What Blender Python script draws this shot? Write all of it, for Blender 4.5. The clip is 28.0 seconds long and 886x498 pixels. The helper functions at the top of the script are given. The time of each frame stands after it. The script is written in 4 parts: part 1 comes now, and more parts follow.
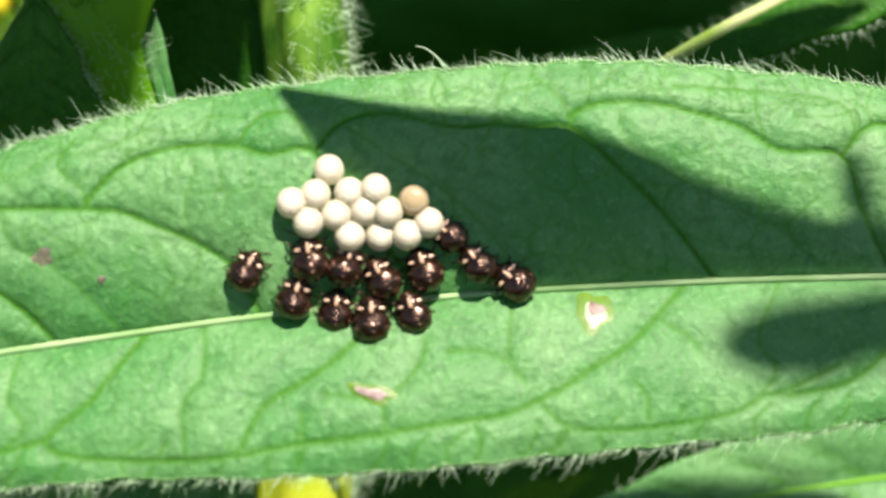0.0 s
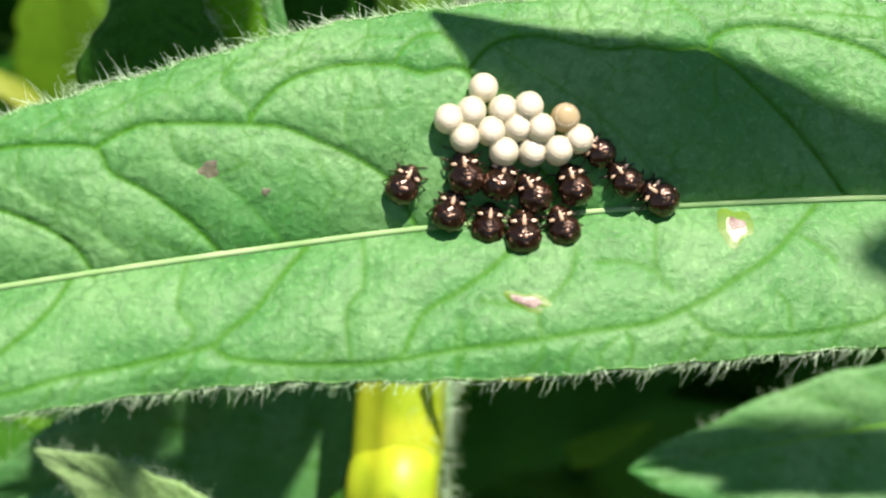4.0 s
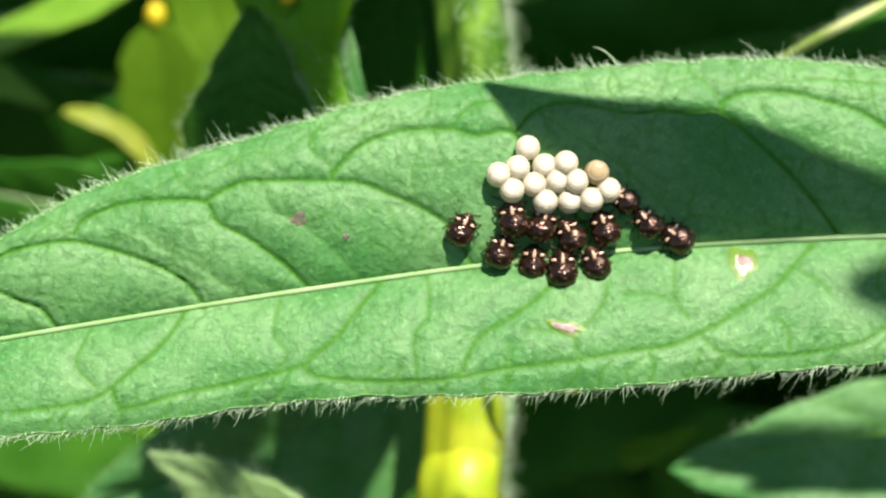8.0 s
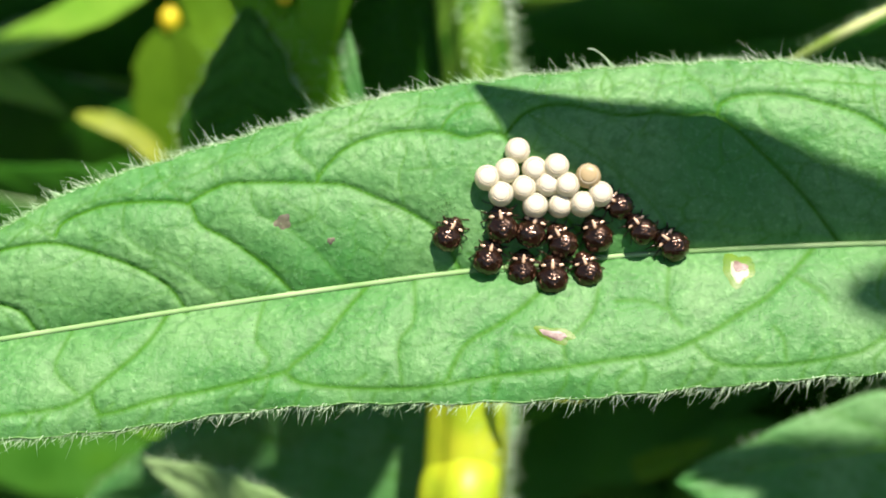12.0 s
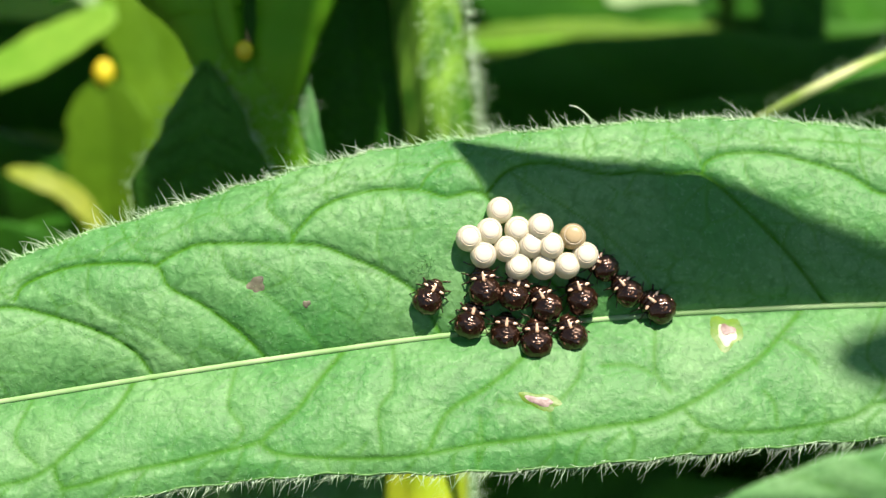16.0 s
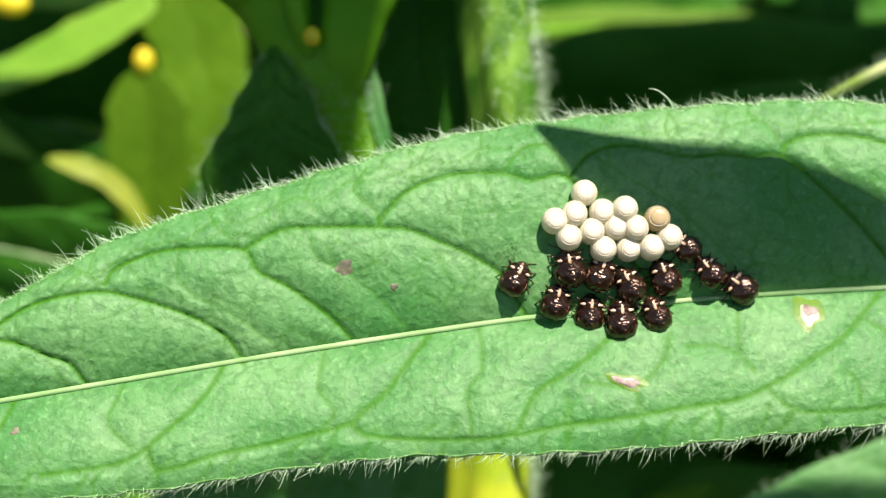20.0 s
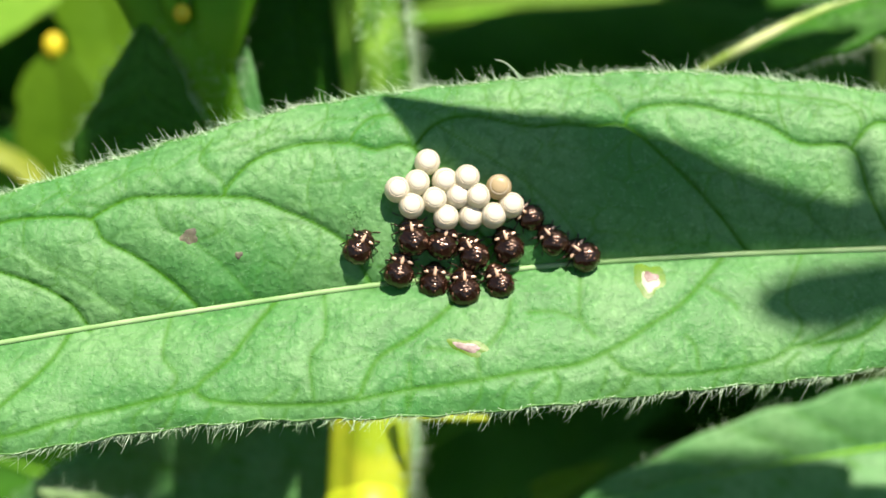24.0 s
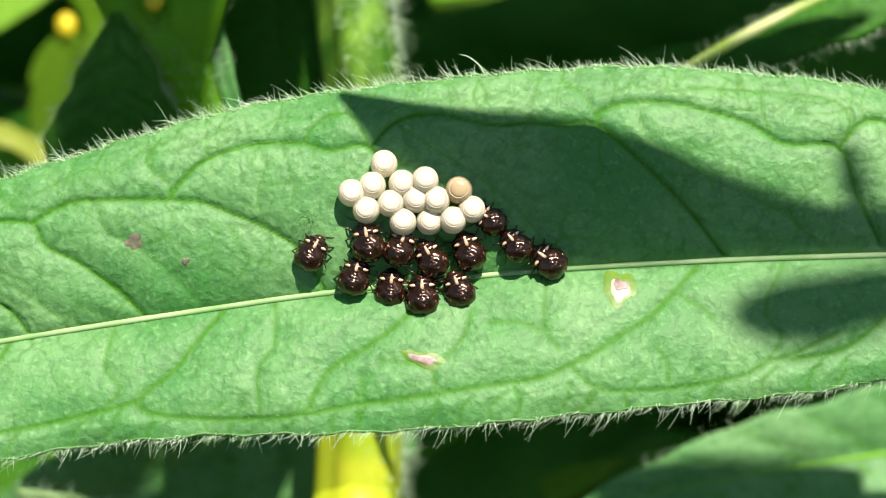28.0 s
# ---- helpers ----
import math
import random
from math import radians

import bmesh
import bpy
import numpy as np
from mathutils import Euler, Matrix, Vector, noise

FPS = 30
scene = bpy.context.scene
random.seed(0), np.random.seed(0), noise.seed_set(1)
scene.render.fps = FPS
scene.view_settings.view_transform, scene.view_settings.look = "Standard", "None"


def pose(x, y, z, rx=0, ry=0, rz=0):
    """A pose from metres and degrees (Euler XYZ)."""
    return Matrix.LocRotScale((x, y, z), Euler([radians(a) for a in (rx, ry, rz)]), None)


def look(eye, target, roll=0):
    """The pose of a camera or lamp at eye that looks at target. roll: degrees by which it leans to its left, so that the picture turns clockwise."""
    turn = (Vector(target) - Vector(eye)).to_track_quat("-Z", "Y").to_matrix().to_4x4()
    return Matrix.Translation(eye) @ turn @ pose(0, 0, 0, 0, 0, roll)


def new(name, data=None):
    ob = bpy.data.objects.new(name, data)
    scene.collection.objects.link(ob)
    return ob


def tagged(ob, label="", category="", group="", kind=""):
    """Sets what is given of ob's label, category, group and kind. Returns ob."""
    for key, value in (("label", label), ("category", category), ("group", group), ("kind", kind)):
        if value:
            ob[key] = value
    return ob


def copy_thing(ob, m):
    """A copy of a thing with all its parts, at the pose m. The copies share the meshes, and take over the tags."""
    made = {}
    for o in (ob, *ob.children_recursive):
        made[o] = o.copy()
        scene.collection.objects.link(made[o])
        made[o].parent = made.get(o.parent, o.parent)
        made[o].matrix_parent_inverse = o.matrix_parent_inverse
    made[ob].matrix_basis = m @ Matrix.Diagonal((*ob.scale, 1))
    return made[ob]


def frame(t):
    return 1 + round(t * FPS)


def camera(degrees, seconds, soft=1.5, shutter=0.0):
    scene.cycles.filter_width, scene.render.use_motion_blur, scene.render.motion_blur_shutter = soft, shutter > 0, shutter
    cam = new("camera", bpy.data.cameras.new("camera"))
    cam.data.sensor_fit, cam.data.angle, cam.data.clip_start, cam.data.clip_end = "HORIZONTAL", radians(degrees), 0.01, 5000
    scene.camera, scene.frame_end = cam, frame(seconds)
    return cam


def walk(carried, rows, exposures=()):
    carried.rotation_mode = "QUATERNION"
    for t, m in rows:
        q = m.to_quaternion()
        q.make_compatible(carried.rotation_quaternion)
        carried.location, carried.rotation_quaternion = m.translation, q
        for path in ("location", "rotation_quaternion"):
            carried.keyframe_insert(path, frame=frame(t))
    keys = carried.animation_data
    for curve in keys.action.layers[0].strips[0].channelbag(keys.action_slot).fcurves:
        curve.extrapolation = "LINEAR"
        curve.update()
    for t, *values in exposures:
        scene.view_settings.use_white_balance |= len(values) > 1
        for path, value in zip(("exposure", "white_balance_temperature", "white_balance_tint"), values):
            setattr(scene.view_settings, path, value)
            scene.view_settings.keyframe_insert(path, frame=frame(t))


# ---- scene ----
# ---- plan ----
# The plant is laid out in millimetres in its own frame: u along the big leaf, v up across it, w out of its face.
# The frame leans back by TILT and stands HEIGHT above the soil.
TILT, HEIGHT = 32.0, 0.40
ct, st = math.cos(radians(TILT)), math.sin(radians(TILT))
AXES = np.array([[1, 0, 0], [0, st, ct], [0, -ct, st]])


def world(p):
    """Plant millimetres to world metres, for one point or an array of them."""
    return np.asarray(p, float) @ AXES * 0.001 + np.array([0, 0, HEIGHT])


# ---- camera ----
LENS = 30.0
cam = camera(LENS, 28.0, soft=1.25)
cam.data.dof.use_dof = True
cam.data.dof.focus_distance = 0.0697
cam.data.dof.aperture_fstop = 54
PATH = [
    (0, pose(0.003500, -0.052341, 0.434974, 56.488, 0.641, 1.569)),
    (0.5, pose(0.003168, -0.052316, 0.436145, 56.770, 0.347, 1.429)),
    (1, pose(0.002305, -0.053416, 0.436093, 56.392, 0.447, 1.289)),
    (1.5, pose(0.001170, -0.054212, 0.435547, 56.783, 0.909, 1.756)),
    (2, pose(0.001283, -0.055111, 0.435099, 58.106, 0.715, 1.405)),
    (2.5, pose(-0.001089, -0.057102, 0.433995, 58.138, 0.766, 1.958)),
    (4.5, pose(-0.003984, -0.056381, 0.433397, 56.443, -0.557, 0.090)),
    (5, pose(-0.001757, -0.069688, 0.440525, 60.370, 0.553, 1.198)),
    (5.5, pose(0.001490, -0.068665, 0.442141, 59.705, 1.222, 1.643)),
    (6, pose(0.001129, -0.066172, 0.443510, 58.674, 1.503, 1.990)),
    (6.5, pose(-0.000146, -0.064094, 0.441498, 57.791, 1.536, 2.594)),
    (7, pose(0.002954, -0.062635, 0.443014, 56.864, 1.960, 2.996)),
    (7.5, pose(0.001113, -0.063932, 0.442047, 56.510, 1.968, 3.102)),
    (8, pose(-0.002552, -0.065867, 0.441364, 56.810, 1.524, 2.511)),
    (8.5, pose(-0.001306, -0.066733, 0.440128, 57.266, 1.345, 2.378)),
    (9, pose(0.000191, -0.066137, 0.441057, 57.210, 1.375, 2.564)),
    (9.5, pose(0.001067, -0.064197, 0.441447, 57.267, 1.805, 3.005)),
    (10, pose(0.000537, -0.063359, 0.442319, 57.137, 1.719, 2.988)),
    (10.5, pose(0.003316, -0.062361, 0.442751, 56.779, 1.960, 3.473)),
    (11, pose(0.003198, -0.062016, 0.442340, 56.661, 2.246, 3.870)),
    (11.5, pose(0.001766, -0.063017, 0.441116, 56.732, 2.320, 3.961)),
    (12, pose(-0.000058, -0.064437, 0.440119, 57.223, 2.091, 3.986)),
    (12.5, pose(-0.000277, -0.064048, 0.441242, 57.443, 1.939, 3.686)),
    (14.5, pose(-0.005322, -0.063546, 0.438847, 59.118, 0.271, 1.139)),
    (15, pose(-0.004590, -0.064089, 0.438567, 59.059, 0.373, 1.229)),
    (15.5, pose(-0.004644, -0.063341, 0.440143, 58.962, 0.238, 0.886)),
    (16, pose(-0.003672, -0.062136, 0.439064, 59.045, 0.354, 1.052)),
    (16.5, pose(-0.001888, -0.061376, 0.439992, 58.526, 0.586, 1.208)),
    (17, pose(-0.002560, -0.062658, 0.437761, 58.853, 0.750, 1.499)),
    (17.5, pose(-0.002633, -0.062719, 0.436627, 59.100, 0.395, 0.098)),
    (18, pose(-0.000454, -0.061554, 0.437552, 59.134, 0.747, 0.629)),
    (18.5, pose(0.002129, -0.060960, 0.437235, 58.956, 1.133, 1.048)),
    (19, pose(-0.001003, -0.060686, 0.440272, 58.914, 1.546, 1.528)),
    (19.5, pose(-0.002831, -0.061690, 0.438221, 58.790, 0.863, 1.223)),
    (20, pose(-0.007801, -0.062833, 0.439122, 58.689, 0.457, 0.628)),
    (20.5, pose(-0.004644, -0.063953, 0.437023, 58.813, 0.084, 0.129)),
    (22.5, pose(-0.004028, -0.064291, 0.437795, 58.190, -0.029, 0.077)),
    (23, pose(-0.001489, -0.064685, 0.439720, 58.089, 0.253, 0.117)),
    (23.5, pose(-0.001078, -0.065739, 0.438827, 58.519, 0.307, 0.187)),
    (24, pose(-0.001813, -0.064433, 0.438575, 58.586, 0.314, -0.120)),
    (24.5, pose(0.000347, -0.063519, 0.436464, 58.947, 0.459, 0.133)),
    (25, pose(0.001259, -0.062204, 0.437966, 58.790, 0.639, 0.082)),
    (25.5, pose(0.002460, -0.061487, 0.439683, 58.217, 1.148, 0.812)),
    (26, pose(0.003012, -0.060977, 0.439158, 58.097, 1.338, 1.025)),
    (26.5, pose(0.001167, -0.059622, 0.439626, 57.787, 1.662, 1.388)),
    (27, pose(0.001832, -0.059139, 0.438725, 57.556, 1.712, 1.445)),
    (27.5, pose(-0.000160, -0.061009, 0.438191, 57.108, 2.031, 2.202)),
    (28, pose(0.003564, -0.060201, 0.438101, 57.359, 1.701, 2.438)),
]
EXPOSURES = [(0, 0.70), (28, 0.70)]
walk(cam, PATH, EXPOSURES)

# ---- light ----
SUN = np.array([0.40, 1.20, 1.0])
sun_dir = Vector(SUN @ AXES).normalized()
elevation, turn = math.asin(sun_dir.z), math.atan2(sun_dir.x, sun_dir.y)
sky_world = bpy.data.worlds.new("sky")
scene.world = sky_world
sky_world.use_nodes = True
sky = sky_world.node_tree.nodes.new("ShaderNodeTexSky")
sky.sky_type, sky.sun_disc, sky.sun_elevation, sky.sun_rotation = "NISHITA", False, elevation, turn
back = sky_world.node_tree.nodes["Background"]
back.inputs["Strength"].default_value = 0.062
sky_world.node_tree.links.new(sky.outputs["Color"], back.inputs["Color"])
sun_data = bpy.data.lights.new("sun", "SUN")
sun_data.energy, sun_data.angle, sun_data.color = 6.5, radians(0.6), (1.0, 0.84, 0.77)
sun = new("sun", sun_data)
sun.matrix_world = look(tuple(sun_dir * 5 + Vector((0, 0, HEIGHT))), (0, 0, HEIGHT))


# ---- materials ----
def material(name):
    m = bpy.data.materials.new(name)
    m.use_nodes = True
    return m, m.node_tree.nodes, m.node_tree.links, m.node_tree.nodes["Principled BSDF"]


def mix_colour(nodes, links, fac, a, b):
    n = nodes.new("ShaderNodeMix")
    n.data_type = "RGBA"
    for socket, value in ((n.inputs[0], fac), (n.inputs[6], a), (n.inputs[7], b)):
        if isinstance(value, bpy.types.NodeSocket):
            links.new(value, socket)
        elif isinstance(value, tuple):
            socket.default_value = (*value, 1)
        else:
            socket.default_value = value
    return n.outputs[2]


def ramp(nodes, links, value, lo, hi):
    n = nodes.new("ShaderNodeMapRange")
    n.inputs[1].default_value, n.inputs[2].default_value = lo, hi
    links.new(value, n.inputs[0])
    return n.outputs[0]


def leaf_material(name, base, pale, vein, through_colour, thin=0.3, rough=0.5, cell=800, relief=1.0, spec=0.45):
    """A green blade: mottled, with fine net veins, a nap of short hairs and light coming through."""
    m, nodes, links, bsdf = material(name)
    co = nodes.new("ShaderNodeTexCoord").outputs["Object"]
    big = nodes.new("ShaderNodeTexNoise")
    big.inputs["Scale"].default_value, big.inputs["Detail"].default_value = 170, 4
    fine = nodes.new("ShaderNodeTexNoise")
    fine.inputs["Scale"].default_value, fine.inputs["Detail"].default_value = 3800, 3
    net = nodes.new("ShaderNodeTexVoronoi")
    net.feature = "DISTANCE_TO_EDGE"
    net.inputs["Scale"].default_value = cell
    bend = nodes.new("ShaderNodeVectorMath")
    bend.operation = "MULTIPLY_ADD"
    warp = nodes.new("ShaderNodeTexNoise")
    warp.inputs["Scale"].default_value = 700
    links.new(co, warp.inputs["Vector"])
    links.new(warp.outputs["Color"], bend.inputs[0])
    bend.inputs[1].default_value = (0.0007, 0.0007, 0.0007)
    links.new(co, bend.inputs[2])
    links.new(bend.outputs[0], net.inputs["Vector"])
    links.new(co, big.inputs["Vector"]), links.new(co, fine.inputs["Vector"])
    mottle = ramp(nodes, links, big.outputs["Fac"], 0.35, 0.68)
    c = mix_colour(nodes, links, mottle, base, pale)
    grain = nodes.new("ShaderNodeMath")
    grain.operation = "MULTIPLY"
    links.new(ramp(nodes, links, fine.outputs["Fac"], 0.55, 0.72), grain.inputs[0])
    grain.inputs[1].default_value = 0.42
    c = mix_colour(nodes, links, grain.outputs[0], c, tuple(min(1, x * 1.45 + 0.03) for x in pale))
    pit = nodes.new("ShaderNodeTexNoise")
    pit.inputs["Scale"].default_value, pit.inputs["Detail"].default_value, pit.inputs["Distortion"].default_value = 2000, 2, 0.6
    links.new(co, pit.inputs["Vector"])
    pits = nodes.new("ShaderNodeMath")
    pits.operation = "MULTIPLY"
    links.new(ramp(nodes, links, pit.outputs["Fac"], 0.50, 0.34), pits.inputs[0])
    pits.inputs[1].default_value = 0.5
    c = mix_colour(nodes, links, pits.outputs[0], c, tuple(0.6 * x for x in base))
    edge = ramp(nodes, links, net.outputs["Distance"], 0.09, 0.0)
    soft_edge = nodes.new("ShaderNodeMath")
    soft_edge.operation = "MULTIPLY"
    links.new(edge, soft_edge.inputs[0])
    soft_edge.inputs[1].default_value = 0.24
    c = mix_colour(nodes, links, soft_edge.outputs[0], c, tuple(0.55 * x for x in base))
    attr = nodes.new("ShaderNodeAttribute")
    attr.attribute_name = "vein"
    c = mix_colour(nodes, links, attr.outputs["Fac"], c, vein)
    links.new(c, bsdf.inputs["Base Color"])
    bsdf.inputs["Roughness"].default_value = rough
    gloss = nodes.new("ShaderNodeMapRange")
    gloss.inputs[3].default_value, gloss.inputs[4].default_value = spec, spec * 0.15
    links.new(attr.outputs["Fac"], gloss.inputs[0])
    links.new(gloss.outputs[0], bsdf.inputs["Specular IOR Level"])
    add = nodes.new("ShaderNodeMath")
    add.operation = "MULTIPLY_ADD"
    links.new(ramp(nodes, links, net.outputs["Distance"], 0.0, 0.28), add.inputs[0])
    add.inputs[1].default_value = 0.5
    rough_height = nodes.new("ShaderNodeMath")
    rough_height.operation = "MULTIPLY_ADD"
    links.new(pit.outputs["Fac"], rough_height.inputs[0])
    rough_height.inputs[1].default_value = 1.4
    links.new(fine.outputs["Fac"], rough_height.inputs[2])
    links.new(rough_height.outputs[0], add.inputs[2])
    bump = nodes.new("ShaderNodeBump")
    bump.inputs["Strength"].default_value = 0.55 * relief
    bump.inputs["Distance"].default_value = 0.00010
    links.new(add.outputs[0], bump.inputs["Height"])
    links.new(bump.outputs[0], bsdf.inputs["Normal"])
    glow = nodes.new("ShaderNodeBsdfTranslucent")
    tc = mix_colour(nodes, links, mottle, through_colour, tuple(0.8 * x for x in through_colour))
    links.new(tc, glow.inputs["Color"])
    mix = nodes.new("ShaderNodeMixShader")
    mix.inputs[0].default_value = thin
    links.new(bsdf.outputs[0], mix.inputs[1]), links.new(glow.outputs[0], mix.inputs[2])
    links.new(mix.outputs[0], nodes["Material Output"].inputs["Surface"])
    return m


def plain_material(name, a, b, scale, rough=0.5, bump_scale=0, bump=0.3, spec=0.5, thin=0.0, depth=0.00005, stretch=None, tint=None):
    """A two-tone mottled surface with fine relief."""
    m, nodes, links, bsdf = material(name)
    co = nodes.new("ShaderNodeTexCoord").outputs["Object"]
    if stretch:
        mp = nodes.new("ShaderNodeMapping")
        mp.inputs["Scale"].default_value = stretch
        links.new(co, mp.inputs["Vector"])
        co = mp.outputs[0]
    n = nodes.new("ShaderNodeTexNoise")
    n.inputs["Scale"].default_value, n.inputs["Detail"].default_value = scale, 5
    links.new(co, n.inputs["Vector"])
    c = mix_colour(nodes, links, ramp(nodes, links, n.outputs["Fac"], 0.36, 0.66), a, b)
    links.new(c, bsdf.inputs["Base Color"])
    bsdf.inputs["Roughness"].default_value, bsdf.inputs["Specular IOR Level"].default_value = rough, spec
    if tint:
        bsdf.inputs["Coat Weight"].default_value, bsdf.inputs["Coat Roughness"].default_value = 0.3, 0.2
        bsdf.inputs["Specular Tint"].default_value = (*tint, 1)
    if bump_scale:
        f = nodes.new("ShaderNodeTexNoise")
        f.inputs["Scale"].default_value, f.inputs["Detail"].default_value = bump_scale, 3
        links.new(co, f.inputs["Vector"])
        bp = nodes.new("ShaderNodeBump")
        bp.inputs["Strength"].default_value, bp.inputs["Distance"].default_value = bump, depth
        links.new(f.outputs["Fac"], bp.inputs["Height"])
        links.new(bp.outputs[0], bsdf.inputs["Normal"])
    if thin:
        glow = nodes.new("ShaderNodeBsdfTranslucent")
        glow.inputs["Color"].default_value = (*[min(1, 1.3 * x) for x in b], 1)
        mix = nodes.new("ShaderNodeMixShader")
        mix.inputs[0].default_value = thin
        links.new(bsdf.outputs[0], mix.inputs[1]), links.new(glow.outputs[0], mix.inputs[2])
        links.new(mix.outputs[0], nodes["Material Output"].inputs["Surface"])
    return m


GREEN = leaf_material("leaf_green", (0.064, 0.270, 0.058), (0.172, 0.405, 0.138), (0.052, 0.205, 0.003), (0.17, 0.62, 0.02), thin=0.33, rough=0.58, spec=0.50, relief=0.8, cell=800)
# darker leaf green, with the shade on side and rear leaves in its colour
SHADED = leaf_material("leaf_shaded_green", (0.024, 0.13, 0.007), (0.045, 0.19, 0.014), (0.06, 0.22, 0.012), (0.12, 0.36, 0.008), thin=0.28, spec=0.15)
YOUNG = leaf_material("leaf_yellow_green", (0.15, 0.38, 0.022), (0.25, 0.50, 0.045), (0.22, 0.42, 0.04), (0.34, 0.60, 0.02), thin=0.32)
MARGIN = plain_material("margin_green", (0.09, 0.28, 0.05), (0.20, 0.42, 0.14), 900, 0.5, 2500, 0.4, spec=0.3, thin=0.25)
RIB = plain_material("rib_pale_green", (0.24, 0.45, 0.16), (0.38, 0.58, 0.27), 600, 0.5, 2500, 0.4, spec=0.2, thin=0.2)
STEM = plain_material("stem_green", (0.04, 0.15, 0.007), (0.17, 0.36, 0.035), 800, 0.6, 1800, 0.7, spec=0.25, thin=0.15, depth=0.0001, stretch=(1, 1, 0.25))
PALE = leaf_material("leaf_pale", (0.22, 0.42, 0.13), (0.34, 0.54, 0.23), (0.16, 0.34, 0.08), (0.3, 0.5, 0.15), thin=0.3, rough=0.6, spec=0.5)
STEM_YELLOW = plain_material("stem_yellow", (0.34, 0.50, 0.015), (0.60, 0.68, 0.03), 300, 0.45, 1800, 0.4, thin=0.25)
PALE_STEM = plain_material("stem_pale", (0.055, 0.13, 0.015), (0.10, 0.19, 0.03), 300, 0.5, 1500, 0.4)
STALK = plain_material("stalk_green", (0.12, 0.38, 0.008), (0.19, 0.48, 0.015), 300, 0.6, 1500, 0.5, thin=0.28, spec=0.3)
STALK_PALE = plain_material("stalk_pale_yellow", (0.24, 0.40, 0.05), (0.76, 0.78, 0.46), 120, 0.4, 1500, 0.4)
YELLOW = plain_material("bud_yellow", (0.66, 0.58, 0.01), (0.82, 0.72, 0.03), 400, 0.5, thin=0.2)
HAIR = plain_material("hair_white", (0.50, 0.80, 0.44), (0.70, 0.92, 0.66), 300, 0.3, thin=0.4)
NAP = plain_material("hair_nap", (0.16, 0.40, 0.14), (0.28, 0.55, 0.26), 300, 0.4, thin=0.4)
EGG = plain_material("egg_shell", (0.70, 0.68, 0.50), (0.76, 0.75, 0.60), 900, 0.30, 9000, 0.15, thin=0.34)
EGG_LID = plain_material("egg_lid", (0.72, 0.71, 0.55), (0.78, 0.77, 0.64), 1500, 0.28, 9000, 0.15, thin=0.28)
EGG_RIM = plain_material("egg_rim", (0.54, 0.50, 0.34), (0.62, 0.58, 0.42), 1500, 0.45, thin=0.3)
EGG_TAN = plain_material("egg_tan", (0.48, 0.40, 0.20), (0.60, 0.52, 0.32), 900, 0.35, 9000, 0.2, thin=0.38)
SHELL = plain_material("nymph_dark", (0.003, 0.0015, 0.001), (0.020, 0.009, 0.004), 1500, 0.20, 2600, 0.35, 0.8, depth=0.00010, tint=(1.0, 0.66, 0.46))
SHELL_BROWN = plain_material("nymph_brown", (0.03, 0.014, 0.007), (0.20, 0.11, 0.06), 1700, 0.22, 4200, 0.4, 0.8, tint=(1.0, 0.70, 0.50))
# copper tan, made cream-bright to paint the highlights on the back
SHELL_TAN_GLINT = plain_material("nymph_tan_glint", (0.34, 0.22, 0.12), (0.80, 0.62, 0.44), 2600, 0.25, 4200, 0.3, 0.8, tint=(1.0, 0.78, 0.6))
LIMB = plain_material("nymph_limb", (0.012, 0.006, 0.003), (0.06, 0.03, 0.012), 1200, 0.3)
SCAR = plain_material("scar_dry", (0.15, 0.105, 0.08), (0.42, 0.37, 0.33), 1500, 0.5, 5000, 0.5)
SPOT = plain_material("spot_purple", (0.075, 0.075, 0.05), (0.16, 0.17, 0.10), 1800, 0.6, 5000, 0.5)
RIM = plain_material("scar_rim_green", (0.05, 0.15, 0.003), (0.10, 0.21, 0.006), 1200, 0.5, 4000, 0.4)
SKIN = plain_material("scar_skin", (0.26, 0.40, 0.19), (0.42, 0.52, 0.34), 1200, 0.5, 4000, 0.4)
EYE = plain_material("nymph_eye", (0.05, 0.008, 0.004), (0.10, 0.02, 0.01), 900, 0.15)
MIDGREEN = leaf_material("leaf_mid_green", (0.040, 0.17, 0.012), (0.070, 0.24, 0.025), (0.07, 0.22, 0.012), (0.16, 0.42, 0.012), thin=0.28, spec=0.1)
OLIVE = leaf_material("leaf_olive", (0.085, 0.21, 0.006), (0.13, 0.29, 0.012), (0.09, 0.2, 0.01), (0.16, 0.36, 0.008), thin=0.3, spec=0.15)
YELLOW_LEAF = leaf_material("leaf_yellow", (0.20, 0.32, 0.010), (0.32, 0.40, 0.020), (0.5, 0.5, 0.05), (0.40, 0.55, 0.02), thin=0.3)
SOIL = plain_material("soil", (0.020, 0.014, 0.009), (0.060, 0.042, 0.028), 40, 0.95, 300, 0.8, 0.2, depth=0.01)


# ---- mesh helpers ----
def thing(name, at, label, category, group="", kind=""):
    ob = new(name)
    ob.empty_display_size = 0.002
    ob.location = Vector(world(at))
    return tagged(ob, label, category, group, kind)


